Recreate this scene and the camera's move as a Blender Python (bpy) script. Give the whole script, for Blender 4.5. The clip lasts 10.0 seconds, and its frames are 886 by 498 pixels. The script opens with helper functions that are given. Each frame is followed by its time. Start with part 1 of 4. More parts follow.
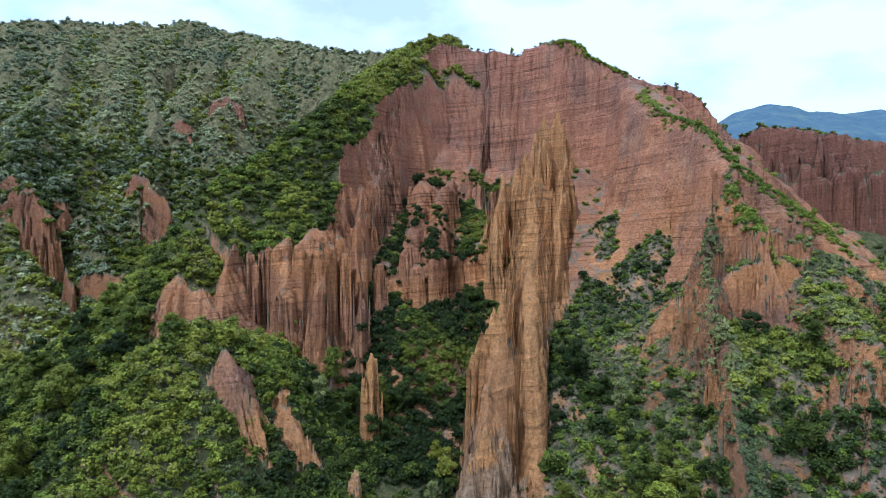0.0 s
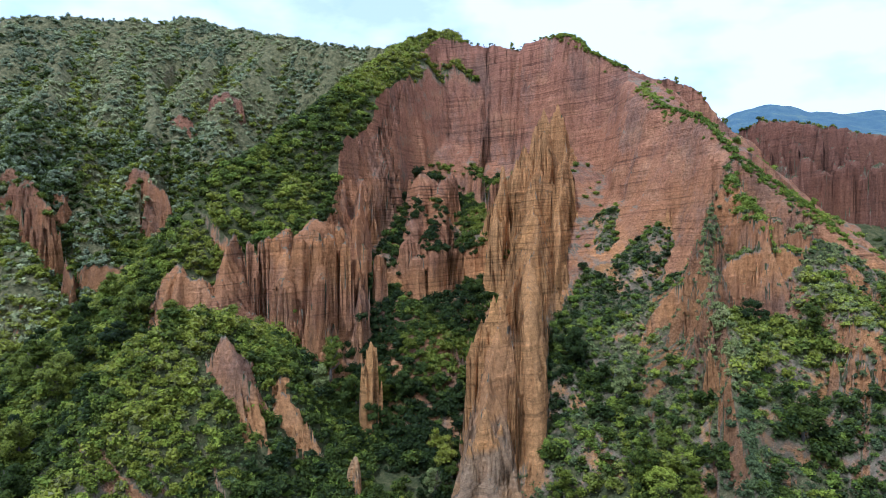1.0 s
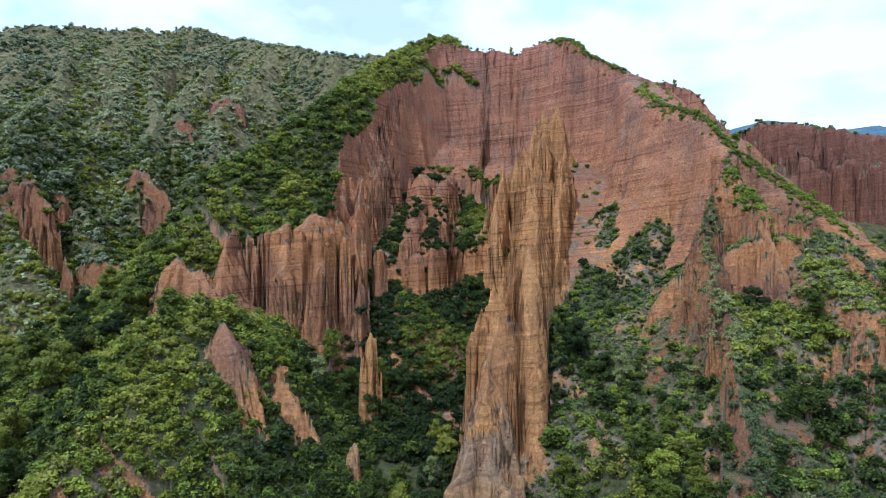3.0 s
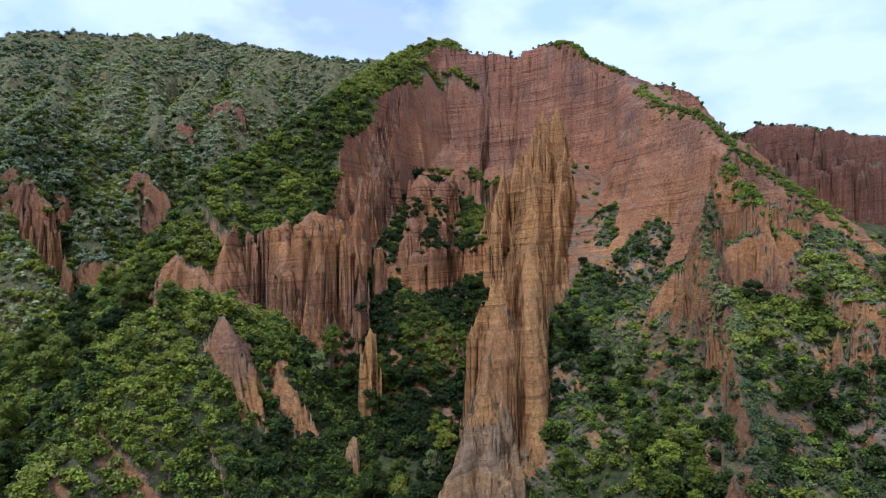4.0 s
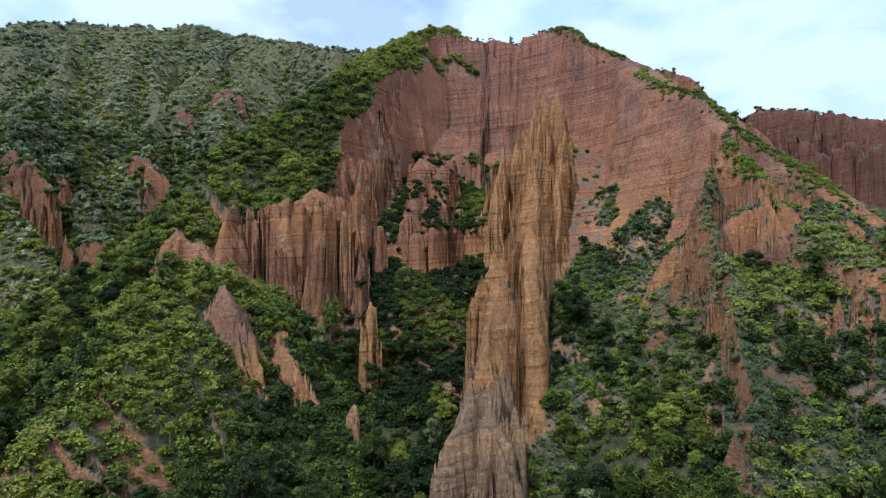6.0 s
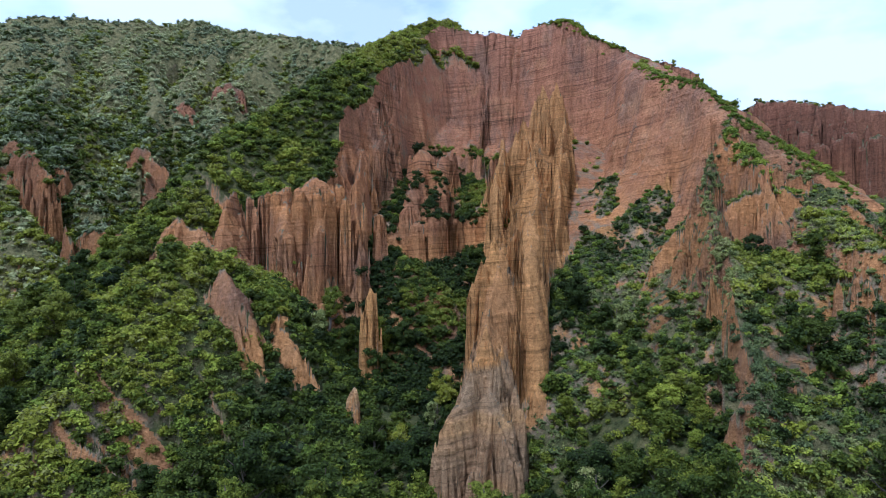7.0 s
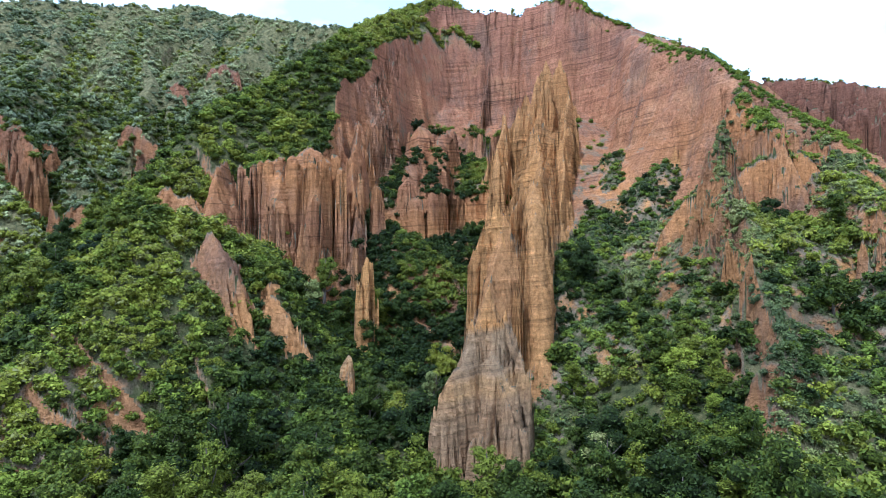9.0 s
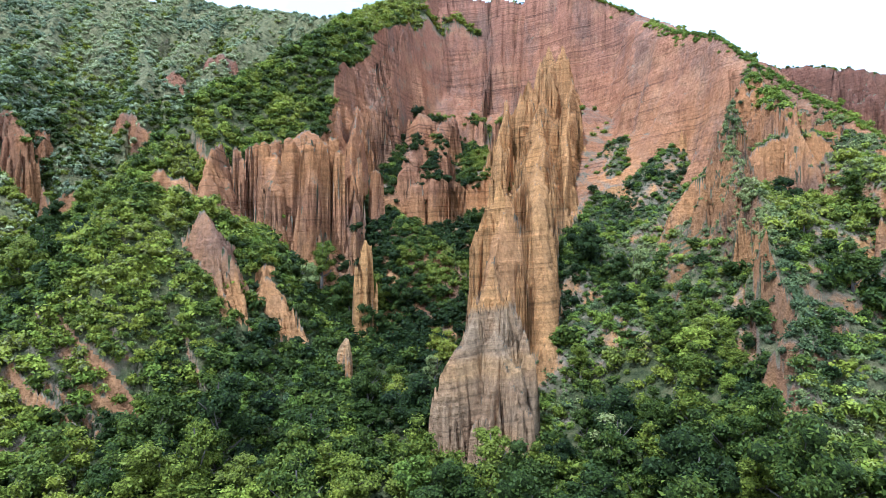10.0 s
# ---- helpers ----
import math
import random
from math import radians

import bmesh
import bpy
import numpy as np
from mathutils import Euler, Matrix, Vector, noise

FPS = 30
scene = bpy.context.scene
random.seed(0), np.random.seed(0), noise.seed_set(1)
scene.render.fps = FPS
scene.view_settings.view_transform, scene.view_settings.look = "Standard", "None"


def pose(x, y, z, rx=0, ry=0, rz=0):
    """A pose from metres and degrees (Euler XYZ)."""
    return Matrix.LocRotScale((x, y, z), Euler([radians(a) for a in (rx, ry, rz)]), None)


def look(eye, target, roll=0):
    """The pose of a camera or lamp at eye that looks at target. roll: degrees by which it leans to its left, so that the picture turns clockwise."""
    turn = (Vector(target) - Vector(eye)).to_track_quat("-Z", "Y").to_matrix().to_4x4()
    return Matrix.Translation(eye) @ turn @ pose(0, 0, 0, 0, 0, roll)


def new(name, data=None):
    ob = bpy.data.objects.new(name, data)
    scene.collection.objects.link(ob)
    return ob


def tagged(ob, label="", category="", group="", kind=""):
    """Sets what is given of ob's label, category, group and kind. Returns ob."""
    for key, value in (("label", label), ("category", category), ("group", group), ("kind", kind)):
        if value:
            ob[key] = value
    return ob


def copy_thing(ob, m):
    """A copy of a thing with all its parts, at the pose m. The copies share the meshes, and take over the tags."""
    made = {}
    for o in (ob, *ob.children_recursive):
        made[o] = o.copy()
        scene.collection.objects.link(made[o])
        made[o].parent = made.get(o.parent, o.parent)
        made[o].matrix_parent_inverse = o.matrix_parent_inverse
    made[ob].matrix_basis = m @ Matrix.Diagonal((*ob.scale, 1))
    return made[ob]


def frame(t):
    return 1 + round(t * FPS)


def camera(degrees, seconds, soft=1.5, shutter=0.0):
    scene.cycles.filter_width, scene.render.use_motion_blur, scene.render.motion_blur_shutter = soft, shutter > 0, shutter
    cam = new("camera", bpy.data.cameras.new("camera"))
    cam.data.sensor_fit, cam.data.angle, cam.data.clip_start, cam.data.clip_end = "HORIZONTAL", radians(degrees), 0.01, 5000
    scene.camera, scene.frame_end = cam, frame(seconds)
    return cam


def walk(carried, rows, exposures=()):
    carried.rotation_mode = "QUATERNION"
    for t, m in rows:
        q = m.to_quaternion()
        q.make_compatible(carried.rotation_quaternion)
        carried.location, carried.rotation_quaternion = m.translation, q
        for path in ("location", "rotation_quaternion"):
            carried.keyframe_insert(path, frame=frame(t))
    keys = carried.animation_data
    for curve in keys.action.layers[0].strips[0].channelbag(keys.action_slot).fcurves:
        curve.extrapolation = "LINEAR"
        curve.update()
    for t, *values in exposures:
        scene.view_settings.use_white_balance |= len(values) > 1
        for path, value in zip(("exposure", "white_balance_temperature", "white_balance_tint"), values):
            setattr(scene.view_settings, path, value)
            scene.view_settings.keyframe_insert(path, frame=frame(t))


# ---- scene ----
import collections

# camera: a drone that sinks in front of the cliff, then glides towards it
cam = camera(68.6, 10.0, soft=0.4)
METRES, EYE, TILT, LEAN, TURN = 40.0, 60.0, -2.6, 0.0, 0.0
ROWS = [
    (0.0, 0.0, 0.0, 0.0, 0.0, 0.0, -0.0),
    (0.5, -0.0002, 0.0019, -0.0331, -0.02, 0.05, -0.02),
    (1.0, 0.0017, 0.003, -0.0736, -0.0, 0.09, -0.02),
    (1.5, 0.0033, 0.0037, -0.1139, -0.01, 0.12, 0.0),
    (2.0, 0.0032, 0.0063, -0.1568, 0.0, 0.15, 0.03),
    (2.5, 0.003, 0.0093, -0.1965, 0.01, 0.82, 0.03),
    (4.0, 0.0036, 0.0136, -0.3265, 0.0, 2.55, 0.03),
    (4.5, 0.0044, 0.0154, -0.3667, 0.02, 2.57, 0.04),
    (5.0, 0.0048, 0.0172, -0.41, 0.04, 2.59, 0.05),
    (5.5, 0.0051, 0.0195, -0.4486, 0.05, 2.61, 0.05),
    (7.0, 0.0042, 0.0248, -0.5767, 0.05, 2.67, 0.09),
    (7.5, 0.0044, 0.0332, -0.6152, 0.05, 2.69, 0.1),
    (8.0, 0.0048, 0.0724, -0.6619, 0.03, 2.7, 0.06),
    (8.5, 0.0038, 0.1308, -0.7067, 0.01, 2.73, 0.02),
    (9.0, 0.0021, 0.212, -0.7585, 0.0, 2.75, -0.01),
    (9.5, 0.0, 0.2913, -0.8075, -0.0, 2.78, -0.04),
    (10.0, -0.0025, 0.3311, -0.8509, 0.01, 2.77, -0.04),
]
EXPOSED = [(t, e - 0.08, k - 130, tint + 4) for t, e, k, tint in ((0.0, -0.05, 4700, 9), (1.5, 0.02, 4700, 9), (2.7, 0.08, 4750, 9), (3.9, -0.34, 4820, 11), (5.5, -0.32, 4820, 10), (7.0, -0.15, 4760, 8), (8.0, 0.05, 4720, 6), (9.0, 0.42, 4620, 4), (10.0, 0.74, 4560, 3))]
walk(cam, [(t, pose(0, 0, EYE, TILT, LEAN, TURN) @ pose(METRES * x, METRES * y, METRES * z, 90 + pitch, roll, yaw)) for t, x, y, z, yaw, pitch, roll in ROWS], EXPOSED)

# ---------------------------------------------------------------- light
SUN_ELEV, SUN_AZ = radians(60), radians(-36)   # azimuth from -y (behind the camera) towards +x


def make_world():
    w = bpy.data.worlds.new("sky")
    scene.world = w
    w.use_nodes = True
    nt = w.node_tree
    nt.nodes.clear()
    N, L = nt.nodes.new, nt.links.new
    out = N("ShaderNodeOutputWorld")
    bg_sky, bg_cloud, mix = N("ShaderNodeBackground"), N("ShaderNodeBackground"), N("ShaderNodeMixShader")
    sky = N("ShaderNodeTexSky")
    sky.sky_type = "NISHITA"
    sky.sun_disc = False
    sky.sun_elevation = SUN_ELEV
    sky.sun_rotation = math.pi - SUN_AZ
    L(sky.outputs[0], bg_sky.inputs[0])
    bg_sky.inputs[1].default_value = 0.15
    tc, mp = N("ShaderNodeTexCoord"), N("ShaderNodeMapping")
    mp.inputs["Scale"].default_value = (1.5, 1.5, 3.0)
    mp.inputs["Location"].default_value = (0.35, 0.0, 0.2)
    L(tc.outputs["Generated"], mp.inputs[0])
    nz = N("ShaderNodeTexNoise")
    nz.inputs["Scale"].default_value = 2.0
    nz.inputs["Detail"].default_value = 7
    nz.inputs["Roughness"].default_value = 0.52
    L(mp.outputs[0], nz.inputs["Vector"])
    ramp = N("ShaderNodeValToRGB")
    ramp.color_ramp.elements[0].position = 0.36
    ramp.color_ramp.elements[1].position = 0.46
    ramp.color_ramp.elements[0].color = (0.6, 0.6, 0.6, 1)
    L(nz.outputs["Fac"], ramp.inputs[0])
    nz2 = N("ShaderNodeTexNoise")
    nz2.inputs["Scale"].default_value = 3.1
    nz2.inputs["Detail"].default_value = 6
    L(mp.outputs[0], nz2.inputs["Vector"])
    tone = N("ShaderNodeValToRGB")
    tone.color_ramp.elements[0].position, tone.color_ramp.elements[0].color = 0.36, (0.74, 0.83, 0.95, 1)
    tone.color_ramp.elements[1].position, tone.color_ramp.elements[1].color = 0.50, (1.0, 1.0, 1.0, 1)
    L(nz2.outputs["Fac"], tone.inputs[0])
    L(tone.outputs[0], bg_cloud.inputs[0])
    bg_cloud.inputs[1].default_value = 1.3
    L(ramp.outputs[0], mix.inputs[0])
    L(bg_sky.outputs[0], mix.inputs[1])
    L(bg_cloud.outputs[0], mix.inputs[2])
    L(mix.outputs[0], out.inputs[0])


make_world()
sun_data = bpy.data.lights.new("sun", "SUN")
sun_data.energy, sun_data.angle, sun_data.color = 3.7, radians(1.5), (1.0, 0.965, 0.91)
sun = new("sun", sun_data)
sun_from = Vector((math.sin(SUN_AZ) * math.cos(SUN_ELEV), -math.cos(SUN_AZ) * math.cos(SUN_ELEV), math.sin(SUN_ELEV)))
sun.matrix_world = look(sun_from * 300, (0, 0, 0))

# ---------------------------------------------------------------- materials
class Mat:
    """A node material with short helpers."""

    def __init__(self, name, rough=0.9):
        self.m = bpy.data.materials.new(name)
        self.m.use_nodes = True
        self.nt = self.m.node_tree
        self.bsdf = self.nt.nodes["Principled BSDF"]
        self.bsdf.inputs["Roughness"].default_value = rough
        self.bsdf.inputs["Specular IOR Level"].default_value = 0.15

    def node(self, kind, **inputs):
        n = self.nt.nodes.new(kind)
        for k, v in inputs.items():
            self.put(n.inputs[k], v)
        return n

    def put(self, socket, v):
        if isinstance(v, bpy.types.NodeSocket):
            self.nt.links.new(v, socket)
        else:
            socket.default_value = v

    def noise(self, scale, detail=4, rough=0.55, squash=None, vec=None):
        if vec is None:
            vec = self.node("ShaderNodeNewGeometry").outputs["Position"]
        if squash:
            mp = self.node("ShaderNodeMapping", Vector=vec)
            mp.inputs["Scale"].default_value = squash
            vec = mp.outputs[0]
        return self.node("ShaderNodeTexNoise", Vector=vec, Scale=scale, Detail=detail, Roughness=rough).outputs["Fac"]

    def ramp(self, fac, *stops):
        r = self.node("ShaderNodeValToRGB", Fac=fac)
        e = r.color_ramp.elements
        while len(e) < len(stops):
            e.new(0.5)
        for el, (p, c) in zip(e, stops):
            el.position = p
            el.color = (*c, 1) if isinstance(c, tuple) else (c, c, c, 1)
        return r.outputs[0]

    def mix(self, fac, a, b, mode="MIX"):
        n = self.nt.nodes.new("ShaderNodeMix")
        n.data_type, n.blend_type = "RGBA", mode
        self.put(n.inputs[0], fac)
        for sock, v in ((n.inputs[6], a), (n.inputs[7], b)):
            self.put(sock, (*v, 1) if isinstance(v, tuple) else v)
        return n.outputs[2]

    def math(self, op, a, b=0.0):
        n = self.nt.nodes.new("ShaderNodeMath")
        n.operation = op
        self.put(n.inputs[0], a)
        self.put(n.inputs[1], b)
        return n.outputs[0]

    def remap(self, v, a, b, c=0.0, d=1.0):
        n = self.node("ShaderNodeMapRange", Value=v)
        for k, x in zip(("From Min", "From Max", "To Min", "To Max"), (a, b, c, d)):
            n.inputs[k].default_value = x
        return n.outputs[0]

    def colour(self, c):
        self.put(self.bsdf.inputs["Base Color"], c)

    def bump(self, h, dist, strength=1.0):
        n = self.node("ShaderNodeBump", Height=h)
        n.inputs["Distance"].default_value = dist
        n.inputs["Strength"].default_value = strength
        self.put(self.bsdf.inputs["Normal"], n.outputs[0])


def earth_material(name, crust_from, turf_from, pale=0.0, grey_foot=False, dusty=0.0, bedded=0.0, dark=0.0):
    """Layered sandy clay: pink-red above, ochre below, grey crust and dry grass where it lies flat enough."""
    m = Mat(name, 0.95)
    geo = m.node("ShaderNodeNewGeometry")
    pos, nor = geo.outputs["Position"], geo.outputs["Normal"]
    sep = m.node("ShaderNodeSeparateXYZ", Vector=pos)
    sepn = m.node("ShaderNodeSeparateXYZ", Vector=nor)
    z, nz = sep.outputs[2], sepn.outputs[2]
    wob = m.noise(0.05, 3)
    zz = m.math("ADD", z, m.math("MULTIPLY", wob, 22.0))
    body = m.ramp(m.remap(zz, 20, 150), (0.0, (0.50, 0.245, 0.085)), (0.36, (0.47, 0.205, 0.068)), (0.55, (0.40, 0.174, 0.078)), (1.0, (0.35, 0.153, 0.086)))
    if grey_foot:
        low_z = m.math("ADD", z, m.math("MULTIPLY", m.noise(0.12, 4), 3.0))
        foot = m.ramp(m.remap(low_z, 0, 20), (0.0, (0.30, 0.25, 0.18)), (0.38, (0.27, 0.215, 0.15)), (0.44, (0.46, 0.30, 0.15)), (0.53, (0.44, 0.29, 0.15)), (0.58, (0.26, 0.215, 0.155)), (0.9, (0.25, 0.21, 0.155)))
        body = m.mix(m.remap(low_z, 17.5, 18.6), foot, body)
    big = m.noise(0.035, 4, 0.6)
    body = m.mix(m.ramp(big, (0.40, 0.0), (0.60, 0.6)), body, (0.27, 0.125, 0.072))
    blot = m.noise(0.11, 5, 0.6)
    body = m.mix(m.ramp(blot, (0.5, 0.0), (0.70, 0.5)), body, (0.52, 0.27, 0.12))
    stain = m.noise(0.07, 6, 0.7, (1.0, 1.0, 0.4))
    body = m.mix(m.ramp(stain, (0.50, 0.0), (0.62, 0.55)), body, (0.20, 0.125, 0.085))
    if pale:
        body = m.mix(pale, body, (0.56, 0.28, 0.08))
    if dark:
        body = m.mix(dark, body, (0.17, 0.075, 0.045))
    # strata: thin beds that dip a little
    dip = m.node("ShaderNodeMapping", Vector=pos)
    dip.inputs["Rotation"].default_value = (0.03, 0.09, 0.0)
    beds = m.noise(1.0, 6, 0.7, (0.035, 0.035, 0.7), dip.outputs[0])
    body = m.mix(m.ramp(m.noise(0.06, 3), (0.38, 0.15), (0.62, 0.75)), body, m.ramp(beds, (0.36, 0.62), (0.48, 1.0), (0.56, 1.02), (0.68, 1.28)), "MULTIPLY")
    if bedded:
        thin = m.noise(1.0, 5, 0.62, (0.02, 0.02, 1.5), dip.outputs[0])
        body = m.mix(m.math("MULTIPLY", m.ramp(m.noise(0.03, 4, 0.6), (0.36, 0.25), (0.6, 1.5)), bedded), body, m.ramp(thin, (0.36, 0.45), (0.43, 0.9), (0.52, 1.0), (0.62, 1.12), (0.70, 1.45)), "MULTIPLY")
    # washed streaks that run down, their darks deepened in place of shaded creases
    streak = m.noise(1.0, 5, 0.65, (0.6, 0.6, 0.022))
    body = m.mix(m.ramp(m.noise(0.045, 3), (0.35, 0.8), (0.62, 0.25)), body, m.ramp(streak, (0.33, 0.50), (0.42, 0.78), (0.5, 1.0), (0.68, 1.18)), "MULTIPLY")
    grit = m.noise(1.3, 7, 0.75)
    body = m.mix(0.9, body, m.ramp(grit, (0.32, 0.58), (0.5, 1.0), (0.66, 1.34)), "MULTIPLY")
    # grey weathered crust and dry turf on gentler faces
    patch = m.noise(0.22, 6, 0.65)
    crust_at = m.math("ADD", nz, m.math("MULTIPLY", m.math("SUBTRACT", patch, 0.5), 0.9))
    crust = m.ramp(m.noise(0.8, 5, 0.7), (0.3, (0.175, 0.128, 0.08)), (0.7, (0.32, 0.24, 0.15)))
    body = m.mix(m.remap(crust_at, crust_from, crust_from + 0.16), body, crust)
    turf = m.ramp(m.noise(0.6, 6, 0.7), (0.3, (0.03, 0.034, 0.012)), (0.5, (0.08, 0.082, 0.026)), (0.7, (0.17, 0.14, 0.055)))
    if dusty:
        clump = m.noise(0.42, 9, 0.78)
        turf = m.ramp(clump, (0.38, (0.075, 0.072, 0.03)), (0.47, (0.165, 0.15, 0.06)), (0.54, (0.245, 0.21, 0.085)), (0.64, (0.35, 0.28, 0.13)))
    body = m.mix(m.remap(crust_at, turf_from, turf_from + 0.18), body, turf)
    m.colour(body)
    h = m.math("ADD", m.math("MULTIPLY", beds, 0.7 + 0.8 * bedded), m.math("ADD", grit, m.math("MULTIPLY", streak, 1.2)))
    if dusty:
        h = m.math("ADD", h, m.math("MULTIPLY", clump, 3.0))
    m.bump(h, 0.9, 1.0)
    return m.m


def leaf_material(name, dark, mid, light, dry=(0.20, 0.18, 0.09)):
    """Foliage in two materials: single leaves, and the leafy mass behind them."""
    leaf = foliage_material(name, dark, mid, light, dry, False)
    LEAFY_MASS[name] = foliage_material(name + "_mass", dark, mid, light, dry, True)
    return leaf


LEAFY_MASS = {}


def foliage_material(name, dark, mid, light, dry, mass):
    """Foliage: hue by plant (tone attribute) and by leaf."""
    m = Mat(name, 0.6)
    geo = m.node("ShaderNodeNewGeometry")
    at = m.node("ShaderNodeAttribute")
    at.attribute_name = "tone"
    info = m.node("ShaderNodeObjectInfo")
    lone = m.math("LESS_THAN", at.outputs["Fac"], 0.001)
    tone = m.math("ADD", at.outputs["Fac"], m.math("MULTIPLY", lone, info.outputs["Random"]))
    per = geo.outputs["Random Per Island"]
    f = m.math("ADD", m.math("MULTIPLY", tone, 0.70), m.math("MULTIPLY", per, 0.27))
    c = m.ramp(f, (0.0, dark), (0.45, mid), (0.82, light), (1.0, dry))
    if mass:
        # light leaves and shaded gaps of the mass put into the colour as noise
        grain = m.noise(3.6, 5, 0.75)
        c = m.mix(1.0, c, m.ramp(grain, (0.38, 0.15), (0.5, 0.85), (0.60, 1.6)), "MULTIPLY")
        m.bump(grain, 0.7, 1.0)
    m.colour(c)
    tr = m.node("ShaderNodeBsdfTranslucent", Color=c)
    mixs = m.nt.nodes.new("ShaderNodeMixShader")
    mixs.inputs[0].default_value = 0.26
    out = m.nt.nodes["Material Output"]
    m.nt.links.new(m.bsdf.outputs[0], mixs.inputs[1])
    m.nt.links.new(tr.outputs[0], mixs.inputs[2])
    m.nt.links.new(mixs.outputs[0], out.inputs[0])
    return m.m


def bark_material():
    m = Mat("bark", 0.9)
    m.colour(m.ramp(m.noise(3.0, 5, 0.7, (1, 1, 0.25)), (0.3, (0.05, 0.035, 0.025)), (0.7, (0.20, 0.16, 0.12))))
    m.bump(m.noise(8.0, 4, 0.7, (1, 1, 0.2)), 0.05)
    return m.m


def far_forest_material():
    m = Mat("haze_tinted_forest", 0.95)
    # blue of the distance haze is mixed into the forest's own greens
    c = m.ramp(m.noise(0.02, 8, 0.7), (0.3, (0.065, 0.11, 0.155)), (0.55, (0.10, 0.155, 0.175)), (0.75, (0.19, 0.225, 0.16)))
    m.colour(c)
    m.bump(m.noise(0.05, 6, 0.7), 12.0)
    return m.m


EARTH = earth_material("layered_clay", 0.70, 0.84)
WALL_CLAY = earth_material("bedded_wall_clay", 0.80, 0.92, bedded=0.65)
COLUMN_CLAY = earth_material("stained_column_clay", 0.70, 0.84, bedded=0.6, dark=0.1)
# mesa: the cloud shadow over it is put into the clay by dark
MESA_CLAY = earth_material("shadow_darkened_clay", 0.70, 0.80, bedded=0.3, dark=0.8)
FIN_CLAY = earth_material("orange_fin_clay", 0.84, 0.94, 0.6, bedded=0.6)
BLUFF = earth_material("scrubby_bluff_clay", 0.48, 0.64)
SCREE = earth_material("pale_clay_debris", 0.52, 0.66, 0.5)
NOSE = earth_material("grey_footed_clay", 0.80, 0.92, 0.4, True, bedded=0.6)
SPUR = earth_material("crusted_clay_spur", 0.42, 0.54, 0.1, False, 0.4)
SLOPE = earth_material("overgrown_clay_slope", 0.18, 0.26)
DRY_SLOPE = earth_material("dry_grass_slope", 0.32, 0.42, 0.25, False, 0.4)
HILL_TURF = earth_material("scrubby_hill_turf", 0.05, 0.10, 0.0, False, 0.5)
HILL_SOIL = earth_material("scrubby_hill_soil", 0.62, 0.75, 0.0, False, 0.5)
LEAF = leaf_material("green_leaves", (0.022, 0.034, 0.006), (0.102, 0.125, 0.013), (0.29, 0.29, 0.022))
LEAF_BRIGHT = leaf_material("yellow_green_leaves", (0.10, 0.14, 0.018), (0.21, 0.25, 0.024), (0.34, 0.36, 0.034))
LEAF_DRY = leaf_material("dusty_scrub_leaves", (0.065, 0.085, 0.032), (0.15, 0.175, 0.055), (0.30, 0.31, 0.085), (0.34, 0.29, 0.12))
# far hillside scrub: distance haze put into the leaf colours, paler and greyer
LEAF_FAR = leaf_material("haze_tinted_scrub_leaves", (0.15, 0.17, 0.09), (0.265, 0.285, 0.135), (0.40, 0.40, 0.16), (0.44, 0.39, 0.21))
LEAF_WOODS = leaf_material("dark_woodland_leaves", (0.013, 0.022, 0.006), (0.060, 0.082, 0.010), (0.21, 0.225, 0.018), (0.20, 0.20, 0.05))
BARK = bark_material()
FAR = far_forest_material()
OUTER = earth_material("wooded_country", 0.0, 0.05, 0.0, False, 0.5)


# ---------------------------------------------------------------- the land
def lattice(ix, iy, seed):
    h = (ix.astype(np.int64) * 374761393 + iy.astype(np.int64) * 668265263 + seed * 974634777) & 0x7FFFFFFF
    h = ((h ^ (h >> 13)) * 1274126177) & 0x7FFFFFFF
    return ((h ^ (h >> 16)) & 0xFFFF) / 65535.0 * 2 - 1


def vnoise(x, y, seed=0):
    """Smooth value noise in -1..1."""
    ix, iy = np.floor(x), np.floor(y)
    fx, fy = x - ix, y - iy
    fx, fy = fx * fx * fx * (fx * (fx * 6 - 15) + 10), fy * fy * fy * (fy * (fy * 6 - 15) + 10)
    a, b = lattice(ix, iy, seed), lattice(ix + 1, iy, seed)
    c, d = lattice(ix, iy + 1, seed), lattice(ix + 1, iy + 1, seed)
    return (a + (b - a) * fx) * (1 - fy) + (c + (d - c) * fx) * fy


def fbm(x, y, seed=0, octaves=4):
    total, amp = np.zeros_like(x), 0.5
    for k in range(octaves):
        total += amp * vnoise(x * 2 ** k + 17.3 * k, y * 2 ** k - 9.1 * k, seed + k)
        amp *= 0.5
    return total


def creases(n, sharp):
    """1 in the bottom of a gully, 0 on the back of a rib."""
    return np.clip(1 - np.abs(n) * sharp, 0, 1) ** 1.3


RIDGES = []


def ridge(label, crest, right, left=None, flute=1.0, wave=4.0, seed=1, rough=1.0, vary=(), slots=1.0, cut=False):
    """A crest line that falls off on both sides by the profiles (run, fall), cut by gullies.
    right and left are seen along the line; vary scales the fall at each crest point; slots: how deep the clefts between columns are.
    cut: instead of raising the land, the line is the brink of a cliff that takes away what stands to its right."""
    RIDGES.append((label, crest, right, left or right, flute, wave, seed, rough, vary or [1.0] * len(crest), slots, cut))


